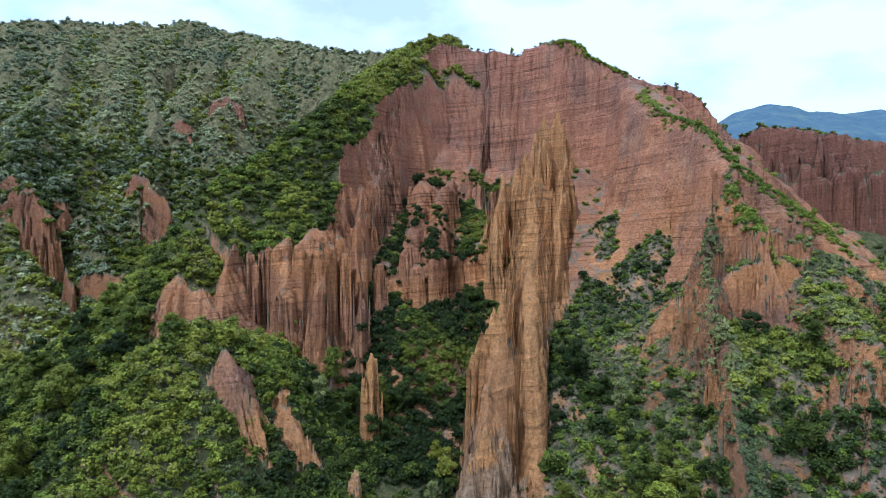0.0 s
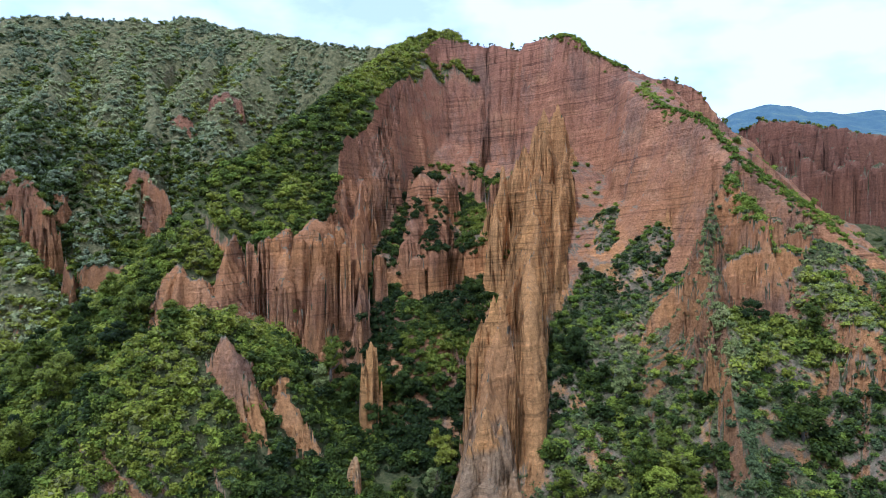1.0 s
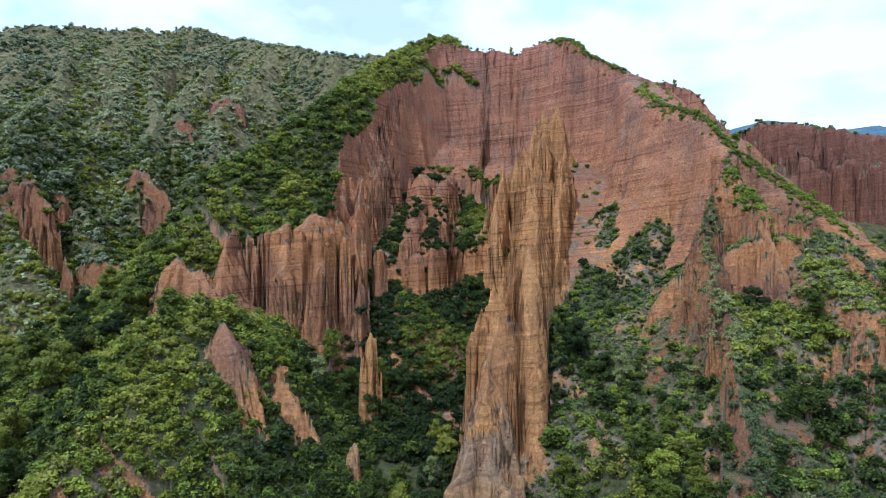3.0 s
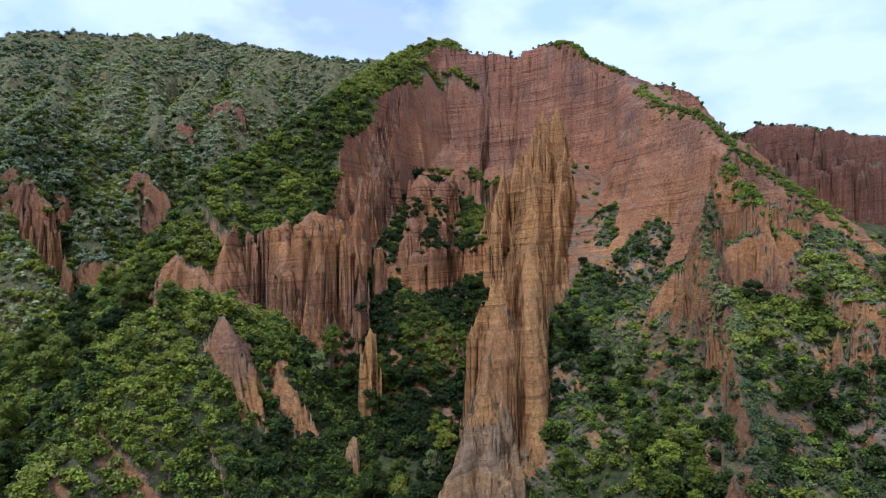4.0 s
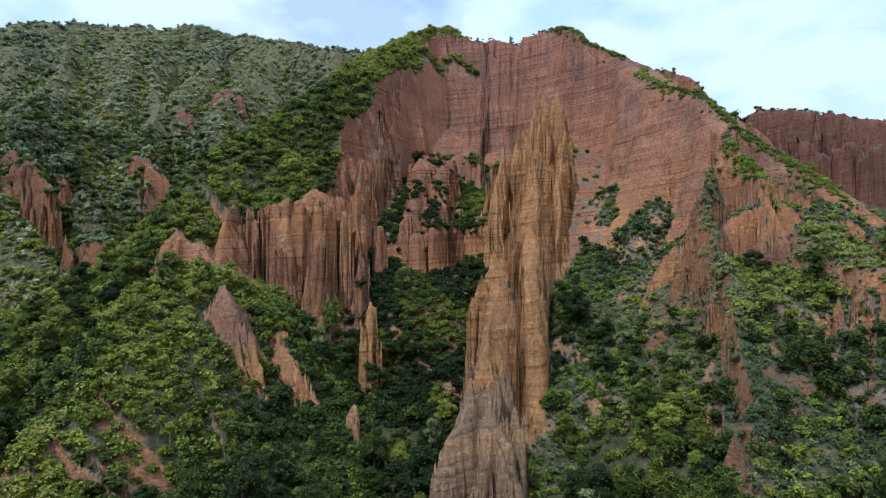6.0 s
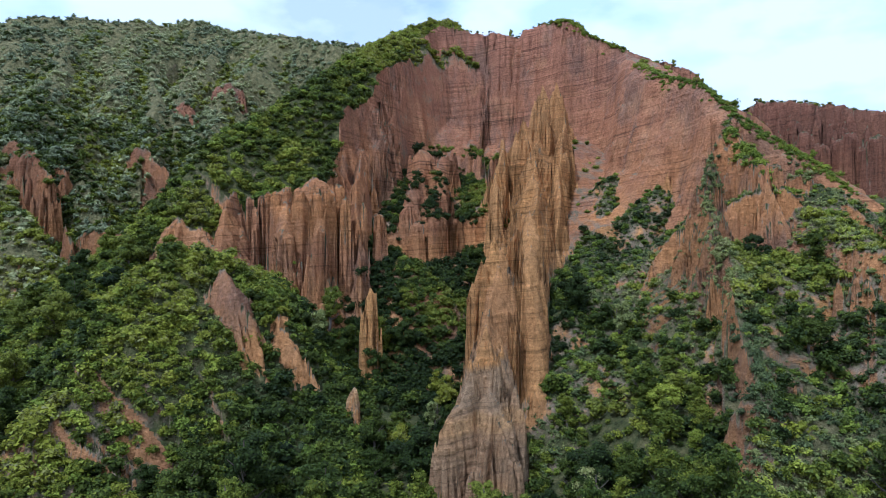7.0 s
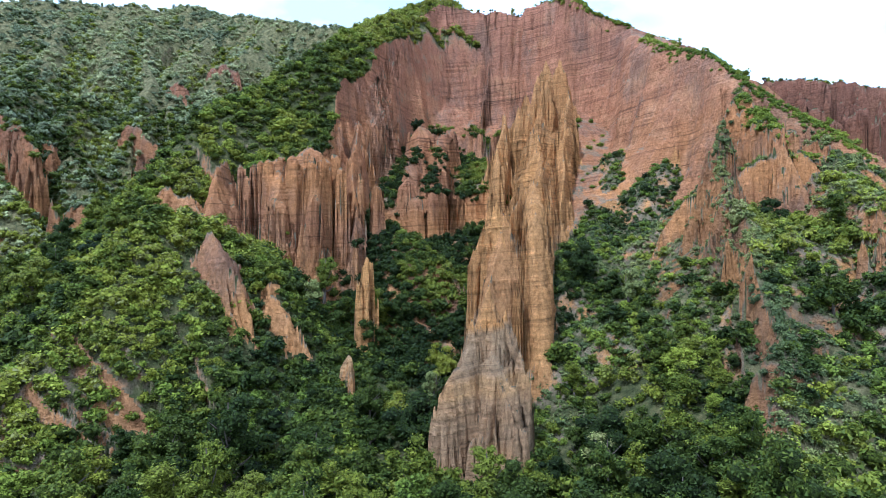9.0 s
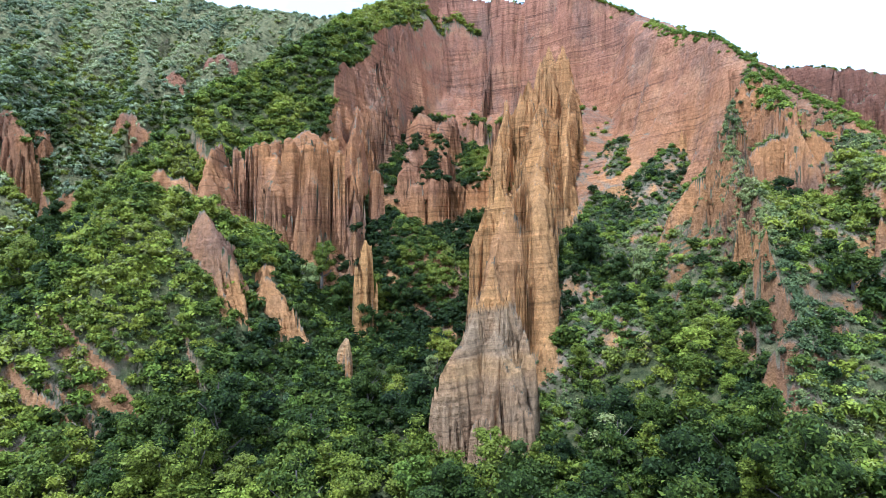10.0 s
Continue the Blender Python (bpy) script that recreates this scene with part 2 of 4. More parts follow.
def ridge_height(x, y, r):
    label, crest, right, left, flute, wave, seed, rough, vary, slots, cut = r
    best = np.full(x.shape, 1e18)
    s_at, z_at, k_at, side, past = (np.zeros(x.shape) for _ in range(5))
    wx = x + rough * 2.2 * vnoise(x / 9, y / 9, seed + 40)
    wy = y + rough * 2.2 * vnoise(x / 9 + 50, y / 9, seed + 41)
    run = 0.0
    pts = crest if len(crest) > 1 else [crest[0], (crest[0][0], crest[0][1] - 0.5, crest[0][2])]
    ks = list(vary) + [vary[-1]]
    for i in range(len(pts) - 1):
        (ax, ay, az), (bx, by, bz) = pts[i], pts[i + 1]
        ux, uy = bx - ax, by - ay
        ln = math.hypot(ux, uy) or 1e-6
        ux, uy = ux / ln, uy / ln
        along, across = (wx - ax) * ux + (wy - ay) * uy, (wx - ax) * uy - (wy - ay) * ux
        t = np.clip(along, 0, ln)
        beyond = along - t
        dist = across ** 2 + beyond ** 2
        near = dist < best
        best = np.where(near, dist, best)
        turn = np.arctan2(beyond, np.abs(across) + 0.3) * 7
        s_at = np.where(near, run + t + turn, s_at)
        f = t / ln
        z_at = np.where(near, az + (bz - az) * f, z_at)
        k_at = np.where(near, ks[i] + (ks[i + 1] - ks[i]) * f, k_at)
        side = np.where(near, np.sign(across), side)
        past = np.where(near, np.abs(beyond) * (i in (0, len(pts) - 2)), past)
        run += ln
    d = np.sqrt(best)

    def fall(dd):
        rx, ry = zip(*right)
        lx, ly = zip(*left)
        ex = max(1.05, (ry[-1] - ry[-2]) / (rx[-1] - rx[-2]))
        fr = np.interp(dd, rx, ry) + np.maximum(dd - rx[-1], 0) * ex
        ex = max(1.05, (ly[-1] - ly[-2]) / (lx[-1] - lx[-2]))
        fl = np.interp(dd, lx, ly) + np.maximum(dd - lx[-1], 0) * ex
        return np.where(side > 0, fr, fl) * k_at

    drop = fall(d)
    if flute:
        so = s_at + side * 400
        n1 = vnoise(so / wave + 0.25 * vnoise(so / 3, drop / 12, seed + 3), drop / 45, seed)
        n2 = vnoise(so / (wave * 0.36), drop / 26, seed + 5)
        n3 = vnoise(so / (wave * 3.1), drop / 70, seed + 6)
        # columns of their own set-back, parted by narrow slots
        c = so / (wave * 0.8) + 0.35 * vnoise(so / 5, drop / 22, seed + 4)
        cell = np.floor(c)
        part = c - cell
        vary_w = lattice(cell, cell * 0 + 3, seed + 12)
        width = np.minimum(0.075 + 0.05 * vary_w + 0.0023 * (np.abs(y) + 60) / (wave * 0.8) * (1.0 + 0.5 * vary_w), 0.34)
        slot = np.clip(1 - np.minimum(part, 1 - part) / np.maximum(width, 0.02), 0, 1)
        setback = 0.9 * lattice(cell, np.floor(drop / 18 + 2 * lattice(cell, cell * 0, seed + 14)), seed + 13)
        slotted = 0.0 if label in ("mound", "hillside", "scree", "shoulder", "right_spur") and wave > 2.9 else 1.0
        gully = 1.3 * creases(n1, 3.0) + 0.6 * creases(n2, 2.2) + 2.6 * creases(n3, 2.8) + slotted * slots * (1.3 * setback + 3.4 * slot * np.clip(0.75 + 2.2 * vnoise(so / 17, drop / 35, seed + 15), 0.7 if label == "mesa" else 0.1, 1) + 0.5)
        gully = gully + slotted * 0.55 * creases(vnoise(so / 1.15, drop / 16, seed + 16), 2.0)
        z = z_at - drop
        beds = 0.30 * vnoise(z / 0.9, so / 60, seed + 8) + 0.35 * vnoise(z / 2.7, so / 90, seed + 9)
        grow = np.clip(drop / (3 if slotted else 7), 0, 1)
        crag = 0.42 * vnoise(so / 1.2, z / 1.7, seed + 20) + 0.75 * vnoise(so / 3.1, z / 5.0, seed + 21)
        d = d + flute * grow * gully + grow * (0.75 * beds + (0.4 if slotted == 0 else 0.35 + 0.65 * slots) * crag)
        z_at = z_at + (0.2 + 0.8 * slotted * min(slots, 1) ** 2) * (0.55 * vnoise(so / 1.5, so * 0, seed + 22) + 0.8 * vnoise(so / 4.3, so * 0, seed + 23))
        drop = fall(np.maximum(d, 0))
    if cut:
        return np.where((side > 0) & (past < 1.5), z_at - drop, 1e6)
    return z_at - drop


def base_floor(x, y):
    """The valley bottom: three lanes (left valley, middle ravine, right slope) that climb away from the camera."""
    left, mid, right = (np.interp(y, FLOOR_Y, lane) for lane in FLOOR_Z)
    f = np.clip((-5 - x) / 80, 0, 1)
    g = np.clip((x - 14) / 32, 0, 1)
    f, g = f * f * (3 - 2 * f), g * g * (3 - 2 * g)
    z = mid + (left - mid) * f + (right - mid) * g
    return z + 2.0 * fbm(x / 22, y / 22, 90)


FLOOR_Y = [0, 60, 95, 115, 135, 160, 180, 200, 225, 260, 320, 480]
FLOOR_Z = ([-25, -14, -4, 1, 6, 11, 18, 29, 42, 54, 72, 88],
           [-30, -17, -6, -4, 0, 5, 15, 28, 41, 52, 56, 56],
           [-28, -15, 0, 11, 16, 22, 29, 39, 55, 60, 60, 60])


# the far left hillside and its spurs
HILL = [(0, 0), (8, 3), (50, 36), (95, 76), (125, 102), (170, 138), (220, 176)]
ridge("hillside", [(-378.5, 395.0, 151.2), (-295.1, 398.0, 171.5), (-248.3, 400.0, 179.5), (-229.4, 403.0, 181.8), (-205.3, 410.0, 181.1), (-180.1, 425.0, 184.1), (-171.3, 440.0, 192.6), (-131.3, 425.0, 179.8), (-90.7, 400.0, 166.6), (-46.0, 372.0, 154.8), (-24.9, 345.0, 149.3), (-5.3, 322.0, 146.9)], HILL, [(0, 0), (100, 40)], 1.2, 12, 11, 2.5, [1, 1, 1, 1, 1, 1, 1, 1, 1.15, 2.0, 3, 3])
ridge("hillside", [(-222.1, 385.0, 169.4), (-193.1, 330.0, 131.6), (-168.4, 268.0, 95.5), (-154.2, 232.0, 77.1)], [(0, 0), (5, 4), (24, 26), (60, 68)], None, 0.9, 8, 12)
ridge("hill_scar", [(-153.7, 226.0, 74.9), (-150.2, 226.0, 75.3), (-137.2, 219.0, 69.8), (-130.7, 214.0, 63.1)], [(0, 0), (2, 3), (7, 24), (24, 40)], None, 0.9, 4, 20)
ridge("hillside", [(-184.3, 390.0, 167.6), (-165.1, 340.0, 131.2), (-150.8, 290.0, 99.7), (-146.4, 262.0, 84.2), (-144.8, 244.0, 75.2)], [(0, 0), (6, 5), (24, 24), (60, 66)], None, 0.9, 8, 13)
ridge("hill_scar", [(-145.6, 240.0, 70.9), (-138.5, 234.0, 69.5), (-131.2, 226.0, 63.1)], [(0, 0), (2, 4), (6, 22), (22, 36)], None, 0.9, 4, 14)
ridge("hillside", [(-176.6, 420.0, 178.8), (-165.5, 365.0, 143.9), (-138.4, 315.0, 111.2), (-126.9, 280.0, 88.8), (-121.4, 262.0, 77.8)], [(0, 0), (5, 4), (24, 26), (60, 68)], [(0, 0), (4, 4), (14, 24), (50, 70)], 0.9, 7, 17)
ridge("hill_scar", [(-122.8, 260.0, 78.9), (-116.0, 254.0, 76.4), (-102.1, 243.0, 64.1)], [(0, 0), (2, 4), (7, 22), (24, 40)], None, 0.9, 4, 19)
ridge("hillside", [(-141.6, 430.0, 183.1), (-136.5, 375.0, 148.2), (-132.3, 332.0, 122.0), (-125.4, 308.0, 105.7)], [(0, 0), (5, 4), (24, 26), (60, 68)], None, 0.9, 7, 18)
ridge("hill_scar", [(-127.7, 307.0, 105.8), (-121.9, 304.0, 107.1), (-117.6, 305.0, 104.9)], [(0, 0), (2, 3), (6, 19), (20, 34)], None, 0.8, 4, 56)
ridge("hillside", [(-104.7, 410.0, 170.3), (-103.0, 355.0, 138.1), (-107.0, 325.0, 117.5), (-103.9, 300.0, 99.0)], [(0, 0), (5, 4), (24, 26), (60, 68)], None, 0.9, 7, 57)
ridge("hill_scar", [(-115.4, 329.0, 120.4), (-108.5, 327.0, 122.3), (-102.2, 325.0, 118.4)], [(0, 0), (2, 3), (6, 16), (20, 34)], None, 0.8, 4, 58)
ridge("hillside", [(-129.8, 236.0, 65.0), (-119.2, 222.0, 54.2), (-112.1, 214.0, 48.3)], [(0, 0), (4, 4), (20, 24), (40, 50)], None, 0.9, 6, 59)
ridge("hill_scar", [(-114.4, 208.0, 43.7), (-107.9, 206.0, 42.8), (-99.4, 205.0, 41.9)], [(0, 0), (2, 2), (6, 19), (22, 34)], None, 1.0, 4, 60)
ridge("hill_scar", [(-118.3, 206.0, 45.5), (-115.3, 200.0, 39.9), (-114.2, 196.0, 35.3)], [(0, 0), (1.5, 4), (5, 16), (18, 34)], None, 0.8, 4, 15)
ridge("hillside", [(-141.4, 208.0, 52.7), (-129.0, 200.0, 48.1), (-119.3, 194.0, 40.4)], [(0, 0), (4, 4), (20, 24), (40, 50)], None, 0.9, 6, 16)
ridge("hill_scar", [(-129.2, 190.0, 37.2), (-127.5, 190.0, 36.4), (-120.3, 184.0, 29.5)], [(0, 0), (1.5, 3), (6, 18), (18, 34)], None, 0.8, 4, 53)

# the green spur that comes down from the summit, sheer on its ravine side
GREEN = [(0, 0), (8, 5), (40, 36), (70, 68)]
ridge("green_spur", [(4.3, 312.0, 146.4), (-11.5, 305.0, 142.1), (-22.9, 283.0, 129.0), (-31.5, 254.0, 114.3), (-44.1, 228.0, 97.7), (-56.3, 214.0, 82.3), (-67.6, 203.0, 72.1), (-75.7, 194.0, 60.6), (-80.8, 182.0, 47.9), (-82.8, 174.0, 37.8)],
      [(0, 0), (8, 6), (40, 40), (70, 75)], GREEN, 0.3, 6.0, 21, 1.0, [1.6, 1.4, 1.1, 1.0, 1.0, 1.0, 0.95, 0.9, 0.8, 0.7], 0.0)
# the brink of the fluted cliff below it
BRINK = [(0, 0), (0.8, 3), (3.5, 13), (6, 17), (9, 34), (13, 48), (30, 62)]
ridge("spur_cliff", [(-74.2, 156.0, 37.3), (-68.5, 160.0, 39.9), (-62.0, 163.0, 44.0), (-57.4, 166.0, 46.6), (-53.2, 171.0, 51.1), (-48.2, 177.0, 54.7), (-40.3, 183.0, 57.2), (-36.4, 189.0, 60.5), (-34.0, 198.0, 66.4), (-34.4, 213.0, 78.4), (-30.6, 222.0, 84.0), (-25.4, 236.0, 93.0), (-20.6, 252.0, 105.7), (-14.6, 272.0, 120.6)], BRINK, None, 0.7, 2.6, 27, 0.6, slots=0.8, cut=True)
ridge("green_spur", [(-22.2, 246.0, 102.1), (-18.8, 258.0, 110.5), (-10.7, 280.0, 125.3), (1.5, 297.0, 140.4), (17.0, 297.0, 137.9), (32.7, 294.0, 133.6), (43.7, 286.0, 134.9), (52.5, 280.0, 133.5), (65.6, 274.0, 126.4)], [(0, 0), (0.6, 6), (8, 60), (40, 90)], None, 0, 3, 28, 0.3, cut=True)
# buttresses below it
ridge("spur_cliff", [(-26.5, 212.0, 70.8), (-26.5, 195.0, 58.1), (-24.3, 186.0, 46.8), (-21.9, 174.0, 34.0)], [(0, 0), (2, 5), (5, 24), (10, 36)], None, 0.7, 3.5, 22, 0.6)
ridge("spur_cliff", [(-36.2, 186.0, 58.2), (-33.5, 173.0, 49.6), (-32.3, 169.0, 43.6)], [(0, 0), (3, 2), (6, 18), (10, 26)], None, 0.9, 2.8, 23)
ridge("spur_cliff", [(-45.2, 183.0, 55.0), (-42.8, 173.0, 49.0), (-41.7, 168.0, 42.2)], [(0, 0), (3, 2), (6, 18), (10, 26)], None, 0.9, 2.8, 24)
ridge("spur_cliff", [(-56.2, 180.0, 54.3), (-55.4, 172.0, 51.1), (-54.0, 163.0, 41.3)], [(0, 0), (2, 4), (8, 17), (14, 26)], None, 0.7, 3.0, 25)
ridge("spur_cliff", [(-72.0, 172.0, 45.5), (-66.0, 164.0, 44.0), (-60.0, 164.0, 43.0)], [(0, 0), (3, 4), (8, 14), (14, 24)], None, 0.7, 3.0, 26)

# the amphitheatre: its rim runs from the summit round to the right
WALL = [(0, 0), (1, 6), (10, 44), (14, 52), (35, 66), (62, 86), (85, 102)]
RWALL = [(0, 0), (4, 3.5), (5, 7.5), (13, 33), (17, 38), (42, 54), (70, 75)]
BACK = [(0, 0), (10, 4), (50, 45)]
ridge("cliff", [(-23.5, 262.0, 108.9), (-12.1, 287.0, 128.2), (1.5, 298.0, 140.2), (16.8, 297.0, 137.4), (31.8, 294.0, 133.9), (43.5, 288.0, 136.3), (48.8, 283.0, 136.4)],
      WALL, BACK, 0.5, 6.0, 31, 1.0, [0.8, 0.95, 1, 1, 1, 1, 0.95], 0.8)
ridge("cliff", [(48.8, 283.0, 136.4), (62.6, 274.0, 127.2), (74.1, 264.0, 117.2)], [(0, 0), (1, 6), (10, 44), (15, 60), (35, 70), (62, 86), (85, 104)], BACK, 0.4, 8, 37, 1.0, [0.95, 0.92, 0.85], 0.4)
ridge("cliff", [(74.1, 264.0, 117.2), (73.6, 240.0, 106.2), (72.8, 222.0, 96.9), (80.6, 205.0, 89.0), (83.6, 186.0, 76.5), (94.6, 177.0, 65.6), (101.5, 163.0, 52.7), (110.5, 155.0, 42.3)],
      RWALL, BACK, 0.4, 7, 36, 1.0, [1.2, 1.1, 1.0, 1.0, 0.9, 0.8, 0.7, 0.7], 0.3)
ridge("cliff", [(77.2, 275.0, 119.5), (93.8, 275.0, 116.5), (106.9, 272.0, 110.8), (113.6, 268.0, 100.2), (119.1, 262.0, 92.5), (124.9, 250.0, 72.7)], WALL, BACK, 0.9, 4, 32)
# ribs in the middle of the wall
ridge("cliff", [(19.0, 290.0, 108.4), (16.2, 284.0, 96.5), (14.7, 278.0, 86.2)], [(0, 0), (1, 4), (4, 18), (8, 30)], None, 0.6, 3, 33)
ridge("cliff", [(-8.1, 246.0, 75.7), (-9.6, 226.0, 61.7), (-11.2, 208.0, 50.7), (-11.4, 204.0, 47.4)], [(0, 0), (3, 3), (7, 20), (10, 28)], None, 0.7, 4, 34)
ridge("cliff", [(1.3, 252.0, 75.5), (-2.7, 221.0, 57.9), (-3.5, 212.0, 50.6), (-4.4, 208.0, 45.3)], [(0, 0), (3, 3), (7, 20), (10, 28)], None, 0.7, 4, 38)
ridge("cliff", [(15.0, 262.0, 69.9), (8.6, 240.0, 57.7), (4.1, 226.0, 48.0)], [(0, 0), (2, 4), (6, 14), (10, 24)], None, 0.7, 4, 35)

ridge("cliff", [(-19.4, 200.0, 40.3), (-14.9, 205.0, 42.8), (-8.9, 210.0, 46.9), (-2.6, 212.0, 48.2), (3.0, 218.0, 53.1), (8.4, 220.0, 50.3), (12.7, 222.0, 45.5)], [(0, 0), (1, 5), (4, 20), (7, 30), (20, 36)], None, 0.5, 3.0, 39, 0.7, slots=0.5, cut=True)

# the fin: a tall pillar joined to the wall, and its lower crest towards the valley
FIN = [(0, 0), (1, 2.5), (3, 6), (6.5, 11), (8.8, 20), (9.8, 40), (10.8, 60), (13, 72)]
ridge("rock_fin", [(45.4, 262.0, 96.5), (38.5, 245.0, 84.2), (30.6, 220.0, 71.2), (29.8, 210.0, 62.1), (28.8, 200.0, 58.6), (26.6, 189.0, 50.0)], FIN, None, 0.6, 3.2, 41, 0.4)
ridge("rock_fin", [(26.6, 189.0, 49.0), (22.1, 176.0, 43.7), (17.1, 162.0, 39.4), (14.1, 152.0, 32.6), (12.3, 147.0, 29.9)], [(0, 0), (1, 3), (2.6, 8), (4.6, 18), (6, 36), (7.5, 54)], None, 0.6, 3.0, 45, 0.4)
ridge("rock_fin", [(12.3, 147.0, 36.4), (10.2, 138.0, 25.0), (9.0, 129.0, 19.5), (7.8, 119.0, 19.0), (6.8, 113.0, 15.5), (7.1, 108.0, 11.5)], [(0, 0), (1.5, 2), (4, 6), (6.2, 13), (8.4, 28), (11, 42)], None, 0.6, 2.6, 42, 0.5)
ridge("rock_fin", [(22.8, 170.0, 46.5), (19.4, 150.0, 36.2), (19.7, 144.0, 27.0), (20.4, 138.0, 17.3), (20.3, 132.0, 8.5)], [(0, 0), (2, 2), (4, 8), (5.6, 28), (7, 45)], None, 0.55, 2.6, 46, 0.5)
ridge("rock_fin", [(43.5, 233.0, 86.7), (38.9, 216.0, 72.9), (35.6, 203.0, 61.0), (34.5, 196.0, 51.3), (32.3, 189.0, 40.8)], [(0, 0), (1, 4), (3, 12), (4.6, 38), (6, 50)], None, 0.5, 3, 43, 0.5)
ridge("rock_fin", [(21.3, 232.0, 76.8), (18.9, 222.0, 68.4), (17.7, 212.0, 57.9)], [(0, 0), (1.5, 3), (4, 22), (7, 44)], None, 0.5, 3, 44, 0.5)



def columns(label, tops, r, h, seed, slim=1.0):
    """Free-standing or half-joined clay columns, each steep from its tip down."""
    for i, top in enumerate(tops):
        q = r * (0.7 + 0.65 * ((i * 37 % 10) / 10))
        ridge(label, [top], [(0, 0), (0.5 * q, 0.015 * h), (0.85 * q, 0.05 * h), (1.0 * q, 0.4 * h), (1.2 * q, h)], None, 0.95, 1.8, seed + i * 11, 1.1)


def pillars(label, tops, seed):
    """Ragged clay pillars (x, y, z, half width): a broken tip, shoulders, then an almost upright shaft."""
    for i, (x, y, z, r) in enumerate(tops):
        ridge(label, [(x, y, z)], [(0, 0), (0.3 * r, 0.75 * r), (0.7 * r, 1.7 * r), (0.95 * r, 3.0 * r), (1.08 * r, 7.5 * r), (1.35 * r, 16 * r)], None, 0.45, 1.7, seed + i * 13, 0.7, slots=0.7)


pillars("rock_fin", [(37.5, 243.0, 98.6, 4.2), (45.1, 257.0, 103.5, 4.9), (33.9, 238.0, 92.0, 5.0), (29.8, 235.0, 85.3, 6.1), (25.9, 233.0, 79.9, 5.7), (21.9, 232.0, 73.3, 4.8), (17.8, 230.0, 64.5, 3.6), (43.5, 228.0, 76.4, 2.6), (38.9, 220.0, 73.4, 2.5), (44.1, 222.0, 57.0, 2.5), (37.7, 236.0, 89.5, 3.7)], 200)
pillars("rock_fin", [(31.0, 222.0, 74.0, 9.7), (27.9, 206.0, 58.3, 8.2), (38.3, 212.0, 54.3, 4.8), (21.8, 188.0, 50.7, 6.2), (28.5, 192.0, 48.8, 7.4), (32.4, 186.0, 40.6, 5.5), (18.3, 174.0, 45.5, 5.8), (24.7, 172.0, 39.5, 6.6)], 320)
pillars("rock_fin", [(12.2, 147.0, 40.3, 5.1), (9.5, 148.0, 35.2, 3.6), (16.5, 149.0, 31.9, 4.4), (19.9, 152.0, 25.7, 5.0), (6.8, 146.0, 30.3, 2.3), (7.9, 116.5, 23.7, 4.5), (12.0, 120.0, 19.4, 3.8)], 420)
pillars("rock_fin", [(16.9, 138.0, 21.5, 3.1), (23.4, 158.0, 23.5, 4.1), (26.4, 162.0, 17.4, 3.7), (4.9, 112.0, 18.3, 2.5), (11.9, 114.0, 13.8, 3.0), (6.3, 114.0, 20.7, 2.2)], 470)
ridge("rock_fin", [(6.4, 112.0, 16.8), (4.1, 108.0, 13.2), (1.6, 104.0, 9.9)], [(0, 0), (1.2, 2), (3, 8), (4.5, 18), (6.5, 30)], None, 0.6, 2.0, 47, 0.6)
columns("spur_cliff", [(-51.6, 175.0, 51.5), (-48.1, 175.0, 52.4), (-44.3, 173.0, 51.9), (-42.4, 176.0, 53.3), (-38.9, 174.0, 52.5), (-35.3, 172.0, 51.6), (-34.0, 176.0, 53.9), (-30.3, 177.0, 53.0), (-28.2, 182.0, 55.4)], 2.1, 26, 520)
columns("spur_cliff", [(-50.1, 172.0, 47.4), (-45.9, 174.0, 49.0), (-42.3, 175.0, 49.6), (-38.5, 175.0, 49.0), (-36.5, 176.0, 50.0), (-31.9, 176.0, 49.1), (-29.5, 177.0, 49.7), (-26.8, 180.0, 50.7), (-48.9, 170.0, 43.2), (-28.6, 184.0, 54.1), (-23.2, 186.0, 49.7), (-19.1, 190.0, 46.6)], 1.6, 22, 640)
columns("cliff", [(-8.3, 208.0, 45.5), (-1.7, 212.0, 48.2), (1.2, 224.0, 54.8), (-14.9, 205.0, 40.1)], 4.4, 26, 720)
columns("cliff", [(-9.0, 246.0, 71.6), (-2.6, 252.0, 73.5), (4.6, 254.0, 75.1), (15.1, 256.0, 74.0), (21.2, 244.0, 71.3)], 3.8, 26, 760)
columns("right_block", [(75.3, 168.0, 64.2), (74.7, 161.0, 60.5), (75.7, 158.0, 57.1), (82.2, 160.0, 57.7), (85.5, 160.0, 54.3), (88.7, 160.0, 51.5), (91.5, 160.0, 48.7)], 3.2, 26, 820)

pillars("right_block", [(71.1, 167.0, 66.9, 4.1), (73.2, 163.0, 60.3, 3.1), (74.8, 152.0, 57.5, 4.0), (75.4, 147.0, 50.1, 5.9), (95.2, 170.0, 59.0, 2.7), (97.7, 168.0, 53.5, 2.6), (93.0, 172.0, 61.1, 2.7), (83.0, 146.0, 41.4, 5.6), (70.3, 146.0, 40.1, 3.8), (99.2, 165.0, 48.3, 2.9)], 1200)
pillars("right_block", [(73.7, 121.0, 31.6, 1.6), (75.2, 120.0, 32.3, 1.7), (77.0, 119.0, 31.8, 1.8), (78.8, 118.0, 32.5, 1.8)], 1340)
pillars("right_spur", [(62.7, 157.0, 52.5, 4.4), (58.1, 152.0, 45.4, 3.4), (63.3, 148.0, 45.4, 3.3), (55.4, 150.0, 40.2, 3.1), (53.0, 128.0, 32.1, 2.7), (52.7, 118.0, 29.1, 2.3)], 1400)
